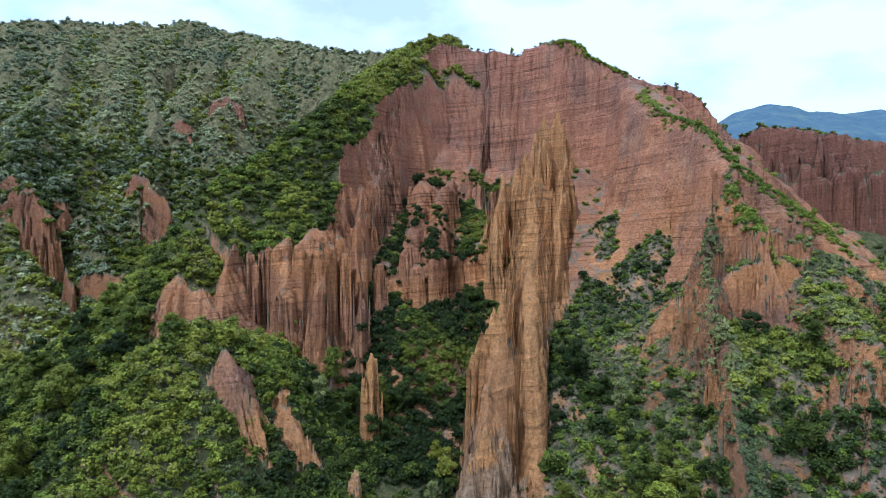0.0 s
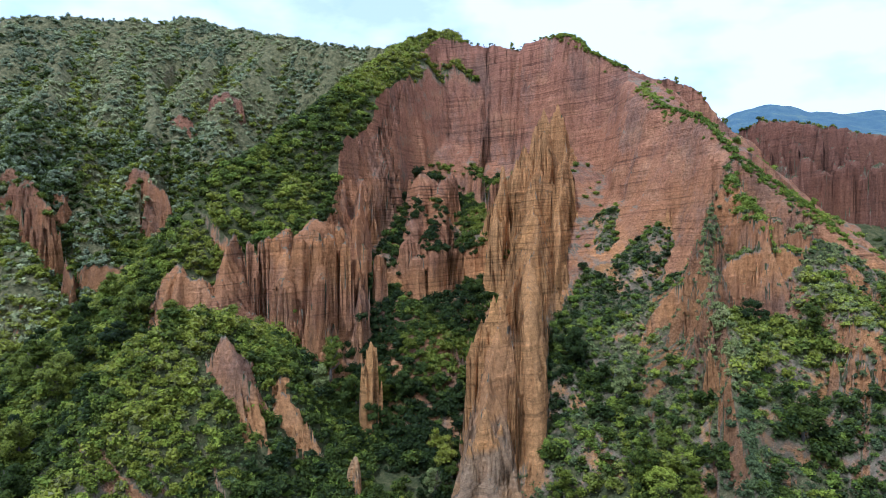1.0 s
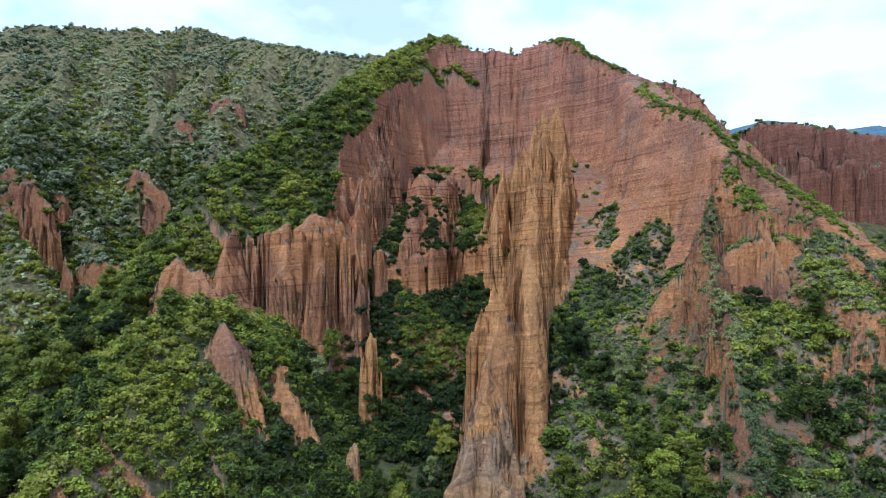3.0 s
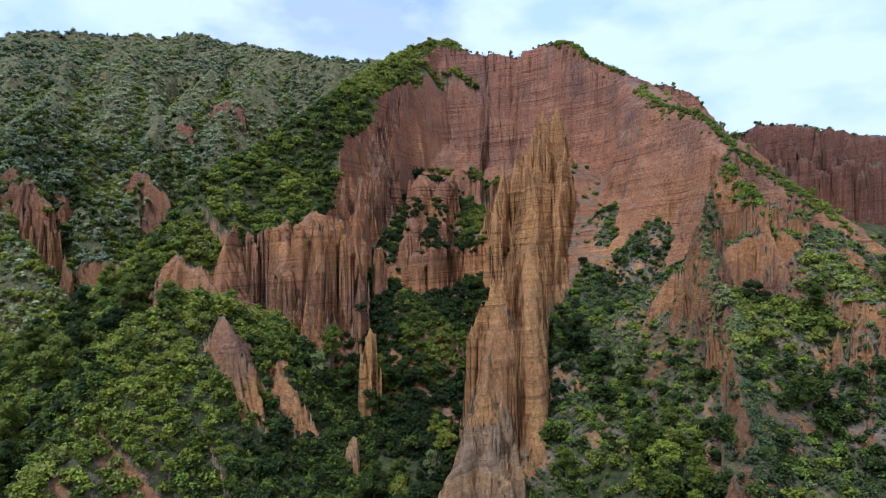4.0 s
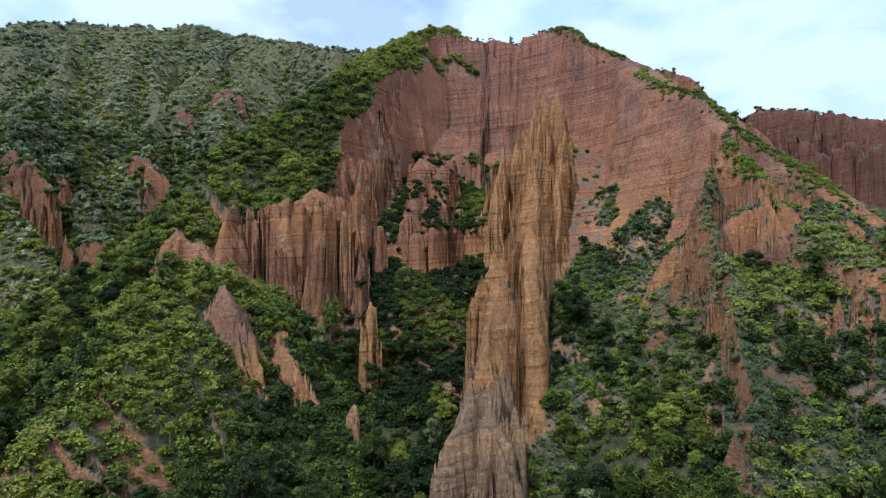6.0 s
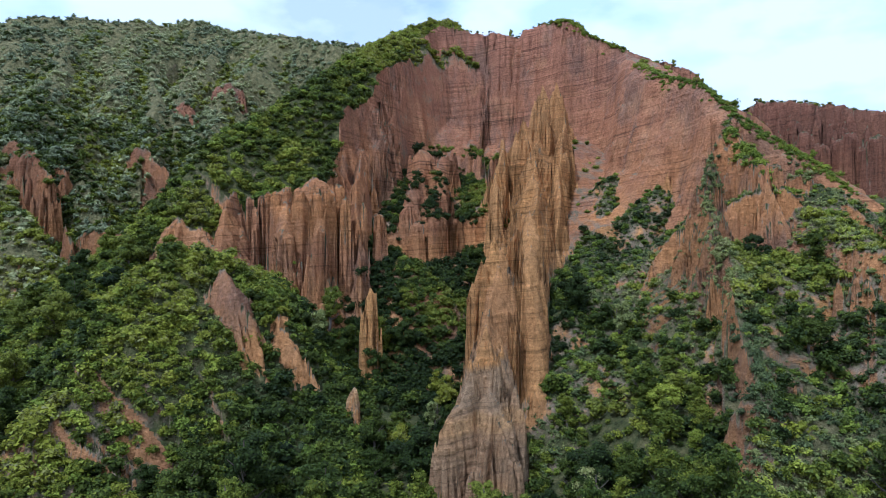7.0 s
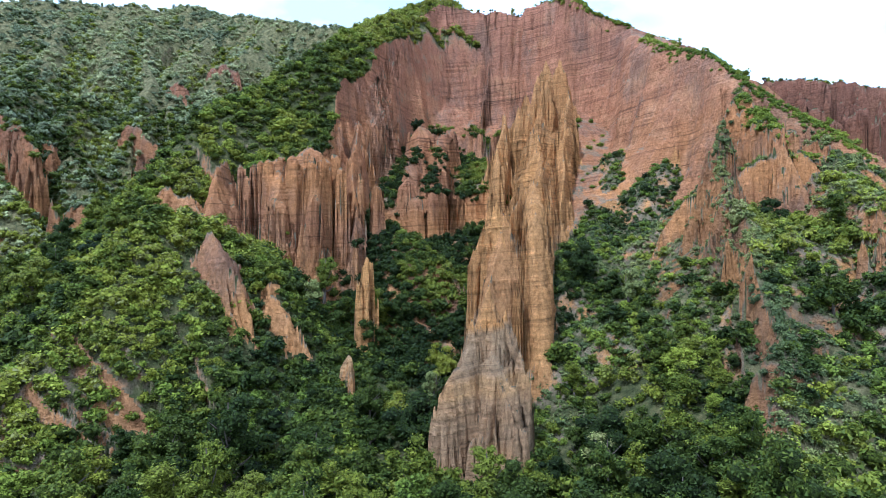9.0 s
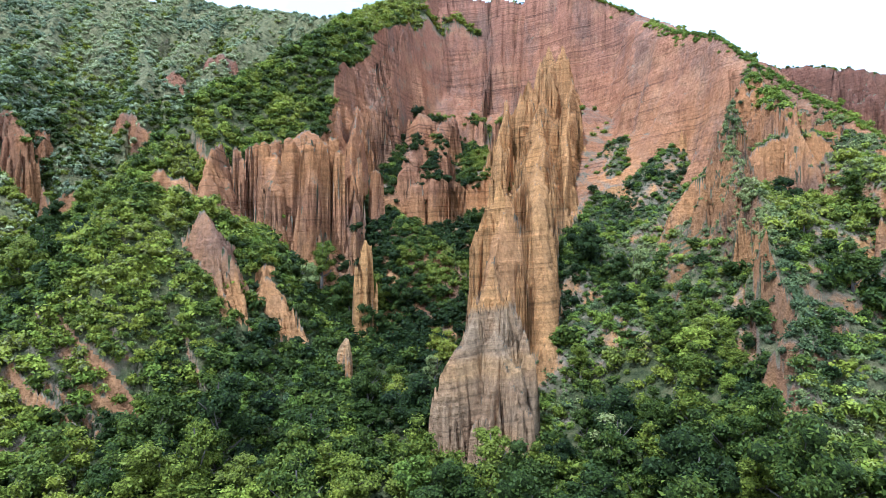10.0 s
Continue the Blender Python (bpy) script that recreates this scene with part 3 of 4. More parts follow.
# the lone needle and a weathered stub
ridge("needle", [(-17.7, 155.5, 27.6)], [(0, 0), (0.7, 0.6), (1.3, 2.6), (2.3, 8), (2.8, 14), (3.1, 24), (3.5, 34)], None, 0.25, 1.6, 51, 0.25)
ridge("stub", [(-17.8, 128.4, 10.0)], [(0, 0), (1.1, 1), (2.0, 6), (2.5, 14)], None, 0.2, 2, 52, 0.3)

# the wooded mound in front, with a bare right shoulder
ridge("mound", [(-46, 160, 31), (-50, 150, 35), (-55, 141, 36), (-62, 133, 33), (-67, 126, 26), (-70, 121, 17), (-71, 116, 8)],
      [(0, 0), (4, 3), (12, 15), (34, 40)], [(0, 0), (6, 3), (16, 13), (30, 28), (60, 48)], 0.4, 6, 61, 0.9)
ridge("mound_bluff", [(-66.9, 121.5, 17.5), (-66.4, 117.0, 14.2), (-67.4, 113.0, 11.0), (-68.4, 111.0, 8.1)], [(0, 0), (1, 2), (3, 12), (7, 26)], [(0, 0), (4, 1), (14, 8), (30, 24)], 0.8, 2.4, 64, 0.7)
ridge("cone_upper", [(-45.5, 136.0, 33.1), (-43.6, 134.0, 30.6), (-41.6, 132.0, 27.6)], [(0, 0), (2, 2.0), (5, 6.5), (10, 17)], [(0, 0), (2, 2.0), (5, 7), (9, 18)], 0.9, 2.2, 62, 0.8)
ridge("cone_lower", [(-37.9, 143.0, 24.1), (-33.9, 138.0, 20.3), (-30.6, 134.0, 15.8)], [(0, 0), (1, 2), (4.5, 9), (9, 22)], None, 0.9, 2.2, 63, 0.8)

# right: scree below the wall, the spur, the orange block and the shoulder
ridge("scree", [(58.8, 221.0, 62.1), (53.1, 206.0, 50.8), (48.0, 195.0, 41.9), (39.6, 170.0, 31.6)], [(0, 0), (20, 10), (40, 28)], None, 0.6, 6, 71, 1.5)
ridge("scree", [(72.4, 205.0, 58.9), (61.9, 194.0, 49.7), (50.6, 172.0, 32.7), (40.7, 142.0, 21.2)], [(0, 0), (15, 8), (40, 30)], None, 0.6, 6, 72, 1.5)
ridge("scree", [(72.5, 136.0, 36.0), (66.0, 130.0, 33.6), (59.8, 122.0, 28.5)], [(0, 0), (8, 5), (20, 20)], None, 0.5, 3, 70, 1.2)
SPUR_W, SPUR_E = [(0, 0), (2, 3), (6, 13), (24, 28)], [(0, 0), (4, 3), (24, 17)]
ridge("right_spur", [(70, 165, 60), (63, 155, 52), (58, 140, 41)], SPUR_W, [(0, 0), (2, 3), (6, 12), (24, 20)], 0.9, 2.6, 73)
ridge("right_spur", [(58, 140, 41), (57, 130, 36), (56, 120, 30), (52, 109, 20), (50, 100, 14), (47, 92, 5)], SPUR_W, SPUR_E, 0.8, 2.8, 79)
ridge("right_block", [(84, 184, 75), (73, 169, 67.5), (75, 160, 62), (76.4, 155, 58), (78, 151, 50)], [(0, 0), (3, 4), (6, 18), (8, 26), (14, 30), (30, 38)], None, 0.8, 3.2, 74)
ridge("right_block", [(64, 153, 44), (71, 151, 50), (78, 150, 51), (86, 152, 48), (93, 157, 47)], [(0, 0), (1, 3), (3, 17), (6, 21), (30, 33)], [(0, 0), (10, 3), (20, 20)], 0.7, 4.0, 78, 0.6)
ridge("right_block", [(90, 158, 52), (85, 150, 47), (82, 137, 42), (82, 127, 37.5)], [(0, 0), (2, 1.2), (8, 8), (12, 12), (30, 26), (50, 40)], [(0, 0), (6, 2), (30, 20)], 0.6, 3.4, 75)
ridge("right_block", [(81, 128, 37), (82.5, 122, 36), (88, 118, 35), (96, 117, 34)], [(0, 0), (1.5, 2), (4.5, 17), (8, 21), (30, 34)], [(0, 0), (20, 2)], 1.0, 2.6, 80)
ridge("shoulder", [(98, 140, 46), (90, 126, 38), (84, 118, 26), (82, 110, 12)], [(0, 0), (4, 3), (8, 16), (20, 30)], None, 0.8, 3.5, 76)
ridge("shoulder", [(76, 138, 30), (70, 126, 22), (62, 110, 16), (53, 98, 10), (47, 88, 2)], [(0, 0), (16, 7), (40, 30)], None, 0.6, 5, 77, 1.4)

# the far mesa on the right
ridge("mesa", [(128.2, 282.0, 95.0), (133.2, 275.0, 98.6), (139.4, 262.0, 96.8), (152.2, 253.0, 92.5), (166.7, 246.0, 89.5), (211.0, 240.0, 84.6)], [(0, 0), (1.5, 4), (10, 30), (16, 48), (50, 70)], [(0, 0), (100, 20)], 1.4, 6.0, 81, slots=1.8)
pillars("mesa", [(131.4, 262.0, 88.7, 3.2), (133.0, 255.0, 84.9, 3.8), (138.0, 256.0, 90.0, 3.3), (137.9, 249.0, 82.7, 4.3), (141.2, 248.0, 86.4, 3.0), (140.9, 243.0, 75.0, 3.8), (145.1, 241.0, 81.5, 4.2), (148.5, 239.0, 83.9, 3.1), (148.4, 235.0, 76.1, 4.5), (153.1, 234.0, 81.6, 3.5), (155.5, 231.0, 76.6, 4.4)], 1000)
columns("mesa", [(124.1, 252.0, 75.5), (127.1, 247.0, 77.9), (129.7, 242.0, 73.4), (134.4, 241.0, 79.6), (137.2, 237.0, 74.5), (141.7, 235.0, 76.4), (146.1, 234.0, 78.4), (149.4, 231.0, 73.4), (153.8, 230.0, 76.7)], 4.2, 44, 900)

COLS, ROWS_N, FINE = 860, 440, 1100
Y0, Y1, FAN, SPAN = 50.0, 480.0, 60.0, 0.64


def land_height(x, y):
    """Height and the number of the landform on top."""
    floor = base_floor(x, y)
    h = floor.copy()
    who = np.zeros(x.shape, dtype=int)
    for i, r in enumerate(RIDGES):
        xs, ys = [p[0] for p in r[1]], [p[1] for p in r[1]]
        k = min(r[8])
        foot = min(np.interp(min(ys) - 15, FLOOR_Y, lane) for lane in FLOOR_Z) - 3
        reach = 8 + max(p[-1][0] + max(0, (max(q[2] for q in r[1]) - foot) / k - p[-1][1]) / 1.05 for p in (r[2], r[3]))
        m = (x > min(xs) - reach) & (x < max(xs) + reach) & (y > min(ys) - reach) & (y < max(ys) + reach)
        if not m.any():
            continue
        z = ridge_height(x[m], y[m], r)
        hm, wm = h[m], who[m]
        if r[10]:
            z = np.maximum(z, floor[m])
            top = z < hm - 0.05
        else:
            top = z > hm
        hm[top], wm[top] = z[top], i + 1
        h[m], who[m] = hm, wm
    h = h + 0.9 * fbm(x / 7, y / 7, 95, 3) * 0.6
    return h, who


def build_land():
    s = np.linspace(-SPAN, SPAN, COLS)[:, None]
    coarse = np.linspace(-SPAN, SPAN, COLS // 7)[:, None]
    y = np.linspace(Y0, Y1, FINE)[None, :] + 0 * coarse
    h, _ = land_height(coarse * (y + FAN), y)
    # spread the rows by the length of the slope, so that walls are as fine as flats
    w = np.hypot(np.diff(y, axis=1), np.diff(h, axis=1)) / (y[:, 1:] + 30) ** 0.8
    pad = np.pad(w, ((1, 1), (0, 0)), mode="edge")
    w = (pad[:-2] + 2 * pad[1:-1] + pad[2:]) / 4
    cum = np.concatenate([np.zeros((len(w), 1)), np.cumsum(w, axis=1)], axis=1)
    cum /= cum[:, -1:]
    q = np.linspace(0, 1, ROWS_N)
    few = np.stack([np.interp(q, cum[i], y[i]) for i in range(len(w))])
    at = np.linspace(0, len(w) - 1, COLS)
    lo = np.minimum(at.astype(int), len(w) - 2)
    f = (at - lo)[:, None]
    yy = few[lo] * (1 - f) + few[lo + 1] * f
    xx = s * (yy + FAN)
    zz, who = land_height(xx, yy)
    return xx, yy, zz, who


LX, LY, LZ, LW = build_land()
LABELS = {
    "ground": ("wooded valley floor that climbs into the ravines", "ground"),
    "hillside": ("scrub-covered mountain side with gullies and bare red scars", "hill"),
    "hill_scar": ("bare red clay scars at the foot of the scrubby mountain side", "hill"),
    "green_spur": ("green wooded ridge with fluted red clay cliffs below", "ridge"),
    "spur_cliff": ("fluted red clay cliff with columns below the green ridge", "cliff"),
    "cliff": ("tall amphitheatre cliff of layered red clay", "cliff"),
    "rock_fin": ("tall fluted fin of orange clay joined to the cliff", "rock spire"),
    "needle": ("slim lone needle of orange clay among trees", "rock spire"),
    "stub": ("small weathered grey clay stub among trees", "rock"),
    "mound": ("bushy mound with bare orange clay shoulders", "hill"),
    "mound_bluff": ("bare fluted orange clay bluff at the foot of the mound", "rock"),
    "cone_upper": ("bare fluted orange clay cone on the wooded mound", "rock"),
    "cone_lower": ("small bare orange clay cone among bushes", "rock"),
    "scree": ("scree and scrub slope of pale debris below the cliff", "slope"),
    "right_spur": ("grey-crusted clay spur with bushes on its crest", "ridge"),
    "right_block": ("orange clay bluff with fluted faces and bushy knobs", "cliff"),
    "shoulder": ("scrub-covered clay shoulder with a fluted edge", "hill"),
    "mesa": ("flat-topped fluted mesa of red clay darkened for cloud shadow", "cliff"),
}
NAMES = {"mound_bluff": "clay_outcrop", "cone_upper": "clay_cone", "cone_lower": "clay_cone", "right_spur": "clay_spur", "right_block": "clay_bluff", "needle": "clay_needle", "stub": "clay_stub", "shoulder": "clay_shoulder", "scree": "scree_slope", "rock_fin": "clay_fin"}


OVERGROWN = ("ground", "green_spur", "hillside", "mound", "shoulder", "right_spur")
PARTED = {
    "rock_fin": {41: "tower", 45: "pillar", 42: "nose", 46: "flank", 47: "slab", 43: "side_column", 44: "rib"},
    "right_spur": {73: "crest", 79: "toe"},
    "right_block": {74: "knob", 75: "bench", 80: "bench_front", 78: "face"},
}


def mesh_from(name, verts, faces, material, smooth=True):
    me = bpy.data.meshes.new(name)
    verts, faces = np.asarray(verts, dtype=np.float32), np.asarray(faces, dtype=np.int32)
    n = faces.shape[1]
    me.vertices.add(len(verts))
    me.vertices.foreach_set("co", verts.ravel())
    me.loops.add(faces.size)
    me.loops.foreach_set("vertex_index", faces.ravel())
    me.polygons.add(len(faces))
    me.polygons.foreach_set("loop_start", np.arange(0, faces.size, n, dtype=np.int32))
    me.polygons.foreach_set("loop_total", np.full(len(faces), n, dtype=np.int32))
    me.polygons.foreach_set("use_smooth", np.full(len(faces), smooth))
    me.materials.append(material)
    me.update(calc_edges=True)
    return me


def one_piece_each(faces, part):
    """Gives every stray bit of a part to the part that it touches most."""
    part, at = part.copy(), {int(q): k for k, q in enumerate(faces)}
    step = ROWS_N - 1
    for _ in range(3):
        seen, pieces = np.zeros(len(faces), dtype=bool), {}
        for k in range(len(faces)):
            if seen[k]:
                continue
            seen[k], bit, edge, todo = True, [], collections.Counter(), [k]
            while todo:
                i = todo.pop()
                bit.append(i)
                q = int(faces[i])
                for n in (q - 1, q + 1, q - step, q + step):
                    j = at.get(n)
                    if j is None:
                        continue
                    if part[j] != part[i]:
                        edge[int(part[j])] += 1
                    elif not seen[j]:
                        seen[j] = True
                        todo.append(j)
            pieces.setdefault(int(part[k]), []).append((bit, edge))
        strays = 0
        for bits in pieces.values():
            bits.sort(key=lambda b: -len(b[0]))
            for bit, edge in bits[1:]:
                if edge:
                    part[bit] = edge.most_common(1)[0][0]
                    strays += 1
        if not strays:
            break
    return part


def split_land():
    verts = np.stack([LX.ravel(), LY.ravel(), LZ.ravel()], axis=1)
    i, j = np.meshgrid(np.arange(COLS - 1), np.arange(ROWS_N - 1), indexing="ij")
    a = (i * ROWS_N + j).ravel()
    quads = np.stack([a, a + ROWS_N, a + ROWS_N + 1, a + 1], axis=1)
    kinds = ["ground"] + [r[0] for r in RIDGES]
    order = list(LABELS)
    code = np.array([order.index(k) for k in kinds])[LW.ravel()]
    fcode = code[quads].max(axis=1)
    for c, key in enumerate(order):
        f = quads[fcode == c]
        if not len(f):
            continue
        mat = HILL_TURF if key == "hillside" else HILL_SOIL if key == "hill_scar" else NOSE if key == "stub" else SCREE if key == "scree" else FIN_CLAY if key in ("rock_fin", "needle") else DRY_SLOPE if key == "shoulder" else SPUR if key == "right_spur" else WALL_CLAY if key == "cliff" else COLUMN_CLAY if key == "spur_cliff" else MESA_CLAY if key == "mesa" else BLUFF if key in ("right_block", "mound_bluff") else SLOPE if key in OVERGROWN else EARTH
        if key not in PARTED:
            used, inv = np.unique(f, return_inverse=True)
            ob = new(NAMES.get(key, key), mesh_from(key, verts[used], inv.reshape(f.shape), mat))
            tagged(ob, LABELS[key][0], LABELS[key][1], kind="" if key in ("mound_bluff", "needle", "stub", "cone_upper", "cone_lower") else "structure")
            continue
        root = new(NAMES.get(key, key))
        tagged(root, LABELS[key][0], LABELS[key][1])
        top = one_piece_each(np.nonzero(fcode == c)[0], LW.ravel()[f].max(axis=1))
        for w in np.unique(top):
            g = f[top == w]
            used, inv = np.unique(g, return_inverse=True)
            name = PARTED[key].get(RIDGES[w - 1][6], "column")
            ob = new(name, mesh_from(name, verts[used], inv.reshape(g.shape), NOSE if key == "rock_fin" and (name == "nose" or RIDGES[w - 1][1][0][1] < 125) else mat))
            ob.parent = root
    return verts, quads, fcode, order


LAND_V, LAND_Q, LAND_C, ORDER = split_land()


def far_country():
    """Wide outer ground to the horizon and a distant wooded mountain."""
    n, m = 96, 60
    ang = np.linspace(0, 2 * math.pi, n, endpoint=False)
    rad = np.concatenate([[0], np.geomspace(30, 4200, m)])
    R, A = np.meshgrid(rad, ang, indexing="ij")
    x, y = R * np.sin(A), R * np.cos(A)
    inside = (y > Y0 - 5) & (y < Y1 + 10) & (np.abs(x) < SPAN * (y + FAN) + 4)
    z = -34 + 12 * fbm(x / 120, y / 120, 97) + np.clip(R - 900, 0, None) * 0.01
    z = np.where(inside, -45, z)
    k = np.arange(m)[:, None] * n
    c, d = np.arange(n)[None, :], (np.arange(n)[None, :] + 1) % n
    quads = np.stack([k + c, k + n + c, k + n + d, k + d], axis=-1).reshape(-1, 4)
    ob = new("outer_ground", mesh_from("outer_ground", np.stack([x.ravel(), y.ravel(), z.ravel()], 1), quads, OUTER))
    tagged(ob, "rolling green country around the cliffs out to the horizon", "ground", kind="structure")
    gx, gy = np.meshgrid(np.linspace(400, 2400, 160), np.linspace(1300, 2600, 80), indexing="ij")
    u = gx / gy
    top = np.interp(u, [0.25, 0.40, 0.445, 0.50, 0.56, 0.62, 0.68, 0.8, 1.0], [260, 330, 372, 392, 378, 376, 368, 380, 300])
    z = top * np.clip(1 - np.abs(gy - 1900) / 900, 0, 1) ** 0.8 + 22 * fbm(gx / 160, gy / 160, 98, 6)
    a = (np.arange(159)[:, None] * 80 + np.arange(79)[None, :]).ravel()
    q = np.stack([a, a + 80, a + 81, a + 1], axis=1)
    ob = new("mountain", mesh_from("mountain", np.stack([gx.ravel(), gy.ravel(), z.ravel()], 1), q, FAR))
    tagged(ob, "distant wooded mountain tinted blue-green for haze under the clouds", "mountain", kind="structure")


far_country()

# ---------------------------------------------------------------- plants
RNG = np.random.default_rng(7)


def unit(v):
    return v / np.maximum(np.linalg.norm(v, axis=-1, keepdims=True), 1e-9)


def core_ball(sides):
    bm = bmesh.new()
    if sides == 8:
        bmesh.ops.create_cone(bm, segments=4, radius1=1.0, radius2=0.0, depth=1.0, matrix=Matrix.Translation((0, 0, 0.5)))
        bmesh.ops.create_cone(bm, segments=4, radius1=0.0, radius2=1.0, depth=1.0, matrix=Matrix.Translation((0, 0, -0.5)))
        bmesh.ops.remove_doubles(bm, verts=bm.verts, dist=0.01)
    else:
        bmesh.ops.create_icosphere(bm, subdivisions=1, radius=1.0)
    bm.verts.index_update()
    v = np.array([p.co[:] for p in bm.verts])
    f = np.array([[p.index for p in q.verts] for q in bm.faces])
    bm.free()
    return v, f


CORES = {n: core_ball(n) for n in (8, 20)}


def foliage(base, radius, height, lobes, leaves, leaf, rng, core=0.8, spread=0.62, low=0.25, deep=0.40):
    """Leaf sprays for many plants at once: each plant is a heap of lobes covered with small leaves.
    Returns vertices, leaf blades, triangles of the shaded cores, and the tone of each."""
    core_v, core_f = CORES[20 if lobes >= 20 else 8]
    n = len(base)
    tone = np.clip(0.5 + 1.25 * fbm(base[:, 0] / 26, base[:, 1] / 26, 140, 3) + 0.75 * (rng.random(n) - 0.5), 0.01, 1)
    # lobes
    ld = unit(rng.normal(size=(n, lobes, 3)) + (0, 0, 0.25))
    lr = rng.random((n, lobes, 1)) ** 0.6
    lc = ld * lr * spread * np.stack([radius, radius, height * deep], -1)[:, None, :]
    lc[..., 2] += (height * (0.55 + low * 0.3))[:, None]
    size = (0.7 + 0.5 * rng.random((n, lobes))) * (radius * (0.65 if lobes < 4 else 0.48 if lobes < 7 else 0.34 if lobes < 20 else 0.27))[:, None]
    # leaves
    which = rng.integers(0, lobes, (n, leaves))
    row = np.arange(n)[:, None]
    d = unit(rng.normal(size=(n, leaves, 3)) + (0, 0, 0.35))
    c = lc[row, which] + d * (size[row, which] * (0.72 + 0.50 * rng.random((n, leaves))))[..., None] * (1, 1, 0.78)
    c = c + base[:, None, :]
    nor = unit(0.7 * d + (0, 0, 0.55) + 0.55 * rng.normal(size=d.shape))
    t1 = unit(np.cross(nor, rng.normal(size=d.shape)))
    t2 = np.cross(nor, t1)
    a = (leaf * (0.6 + 0.8 * rng.random((n, leaves))))[..., None]
    v = np.stack([c + t1 * a, c - t1 * a * 0.6 + t2 * a * 0.6, c - t1 * a * 0.6 - t2 * a * 0.6], axis=2)
    leaf_v = v.reshape(-1, 3)
    blades = np.arange(len(leaf_v)).reshape(-1, 3)
    tone_v = np.repeat(tone, leaves * 3)
    # cores
    jit = 1 + 0.17 * rng.normal(size=(n, lobes, len(core_v), 1))
    cv = lc[:, :, None, :] + core_v * jit * (size * core)[:, :, None, None] * (1, 1, 0.8)
    cv = (cv + base[:, None, None, :]).reshape(-1, 3)
    k = np.arange(n * lobes)[:, None, None] * len(core_v)
    tris = (core_f[None] + k).reshape(-1, 3) + len(leaf_v)
    return np.concatenate([leaf_v, cv]), blades, tris, np.concatenate([tone_v, np.repeat(tone, lobes * len(core_v))])


def leafy_mesh(name, verts, leaves, tris, tone, material):
    me = bpy.data.meshes.new(name)
    me.vertices.add(len(verts))
    me.vertices.foreach_set("co", verts.astype(np.float32).ravel())
    idx = np.concatenate([leaves.ravel(), tris.ravel()]).astype(np.int32)
    me.loops.add(len(idx))
    me.loops.foreach_set("vertex_index", idx)
    starts = (np.arange(len(leaves) + len(tris)) * 3).astype(np.int32)
    totals = np.full(len(starts), 3, dtype=np.int32)
    me.polygons.add(len(starts))
    me.polygons.foreach_set("loop_start", starts)
    me.polygons.foreach_set("loop_total", totals)
    me.materials.append(material)
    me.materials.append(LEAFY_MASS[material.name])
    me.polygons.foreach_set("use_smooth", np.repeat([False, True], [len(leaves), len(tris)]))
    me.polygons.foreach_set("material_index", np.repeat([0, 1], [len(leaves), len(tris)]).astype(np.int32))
    at = me.attributes.new("tone", "FLOAT", "POINT")
    at.data.foreach_set("value", tone.astype(np.float32))
    me.update(calc_edges=True)
    return me


# where plants may stand: the land's faces
FC = LAND_V[LAND_Q].mean(axis=1)
_e1, _e2 = LAND_V[LAND_Q[:, 2]] - LAND_V[LAND_Q[:, 0]], LAND_V[LAND_Q[:, 3]] - LAND_V[LAND_Q[:, 1]]
_cr = np.cross(_e1, _e2)
FA = np.linalg.norm(_cr, axis=1) / 2
FN = np.abs(_cr[:, 2]) / np.maximum(FA * 2, 1e-9)
FPLAN = FA * FN
_g = np.pad(FN.reshape(COLS - 1, ROWS_N - 1), 5, mode="edge")
_g = sum(_g[k:k + COLS - 1] for k in range(11)) / 11
MACRO = (sum(_g[:, k:k + ROWS_N - 1] for k in range(11)) / 11).ravel()   # steepness of the wider slope
_z = np.pad(LZ, 18, mode="edge")
_z = np.cumsum(_z, axis=0)
_z = (_z[36:] - _z[:-36]) / 36
_z = np.cumsum(_z, axis=1)
_z = (_z[:, 36:] - _z[:, :-36]) / 36
HOLLOW = (_z[:COLS - 1, :ROWS_N - 1] - LZ[:COLS - 1, :ROWS_N - 1]).ravel()   # metres below the mean of the land around
PATCHY = fbm(FC[:, 0] / 14, FC[:, 1] / 14, 120, 4)
FACE_R = np.concatenate([[0], [r[6] for r in RIDGES]])[LW.ravel()[LAND_Q].max(axis=1)]
FINE_P = fbm(FC[:, 0] / 5, FC[:, 1] / 5, 130, 3)


def on(*names):
    return np.isin(LAND_C, [ORDER.index(n) for n in names])


def scatter(weight, count, gap, rng):
    """Up to count places on the land, chosen by weight per square metre, no two closer than gap."""
    w = weight * FPLAN
    if w.sum() <= 0:
        return np.zeros((0, 3))
    pick = rng.choice(len(w), size=min(count * 4, (w > 0).sum()), replace=False, p=w / w.sum())
    pts = FC[pick] + rng.normal(size=(len(pick), 3)) * (0.15, 0.15, 0)
    if gap <= 0:
        return pts[:count]
    seen, keep = {}, []
    for i, (x, y, z) in enumerate(pts):
        kx, ky = int(x // gap), int(y // gap)
        ok = True
        for ax in (kx - 1, kx, kx + 1):
            for ay in (ky - 1, ky, ky + 1):
                for (qx, qy) in seen.get((ax, ay), ()):
                    if (qx - x) ** 2 + (qy - y) ** 2 < gap * gap:
                        ok = False
        if ok:
            seen.setdefault((kx, ky), []).append((x, y))
            keep.append(i)
            if len(keep) >= count:
                break
    return pts[keep]


def ramp01(v, a, b):
    return np.clip((v - a) / (b - a), 0, 1)


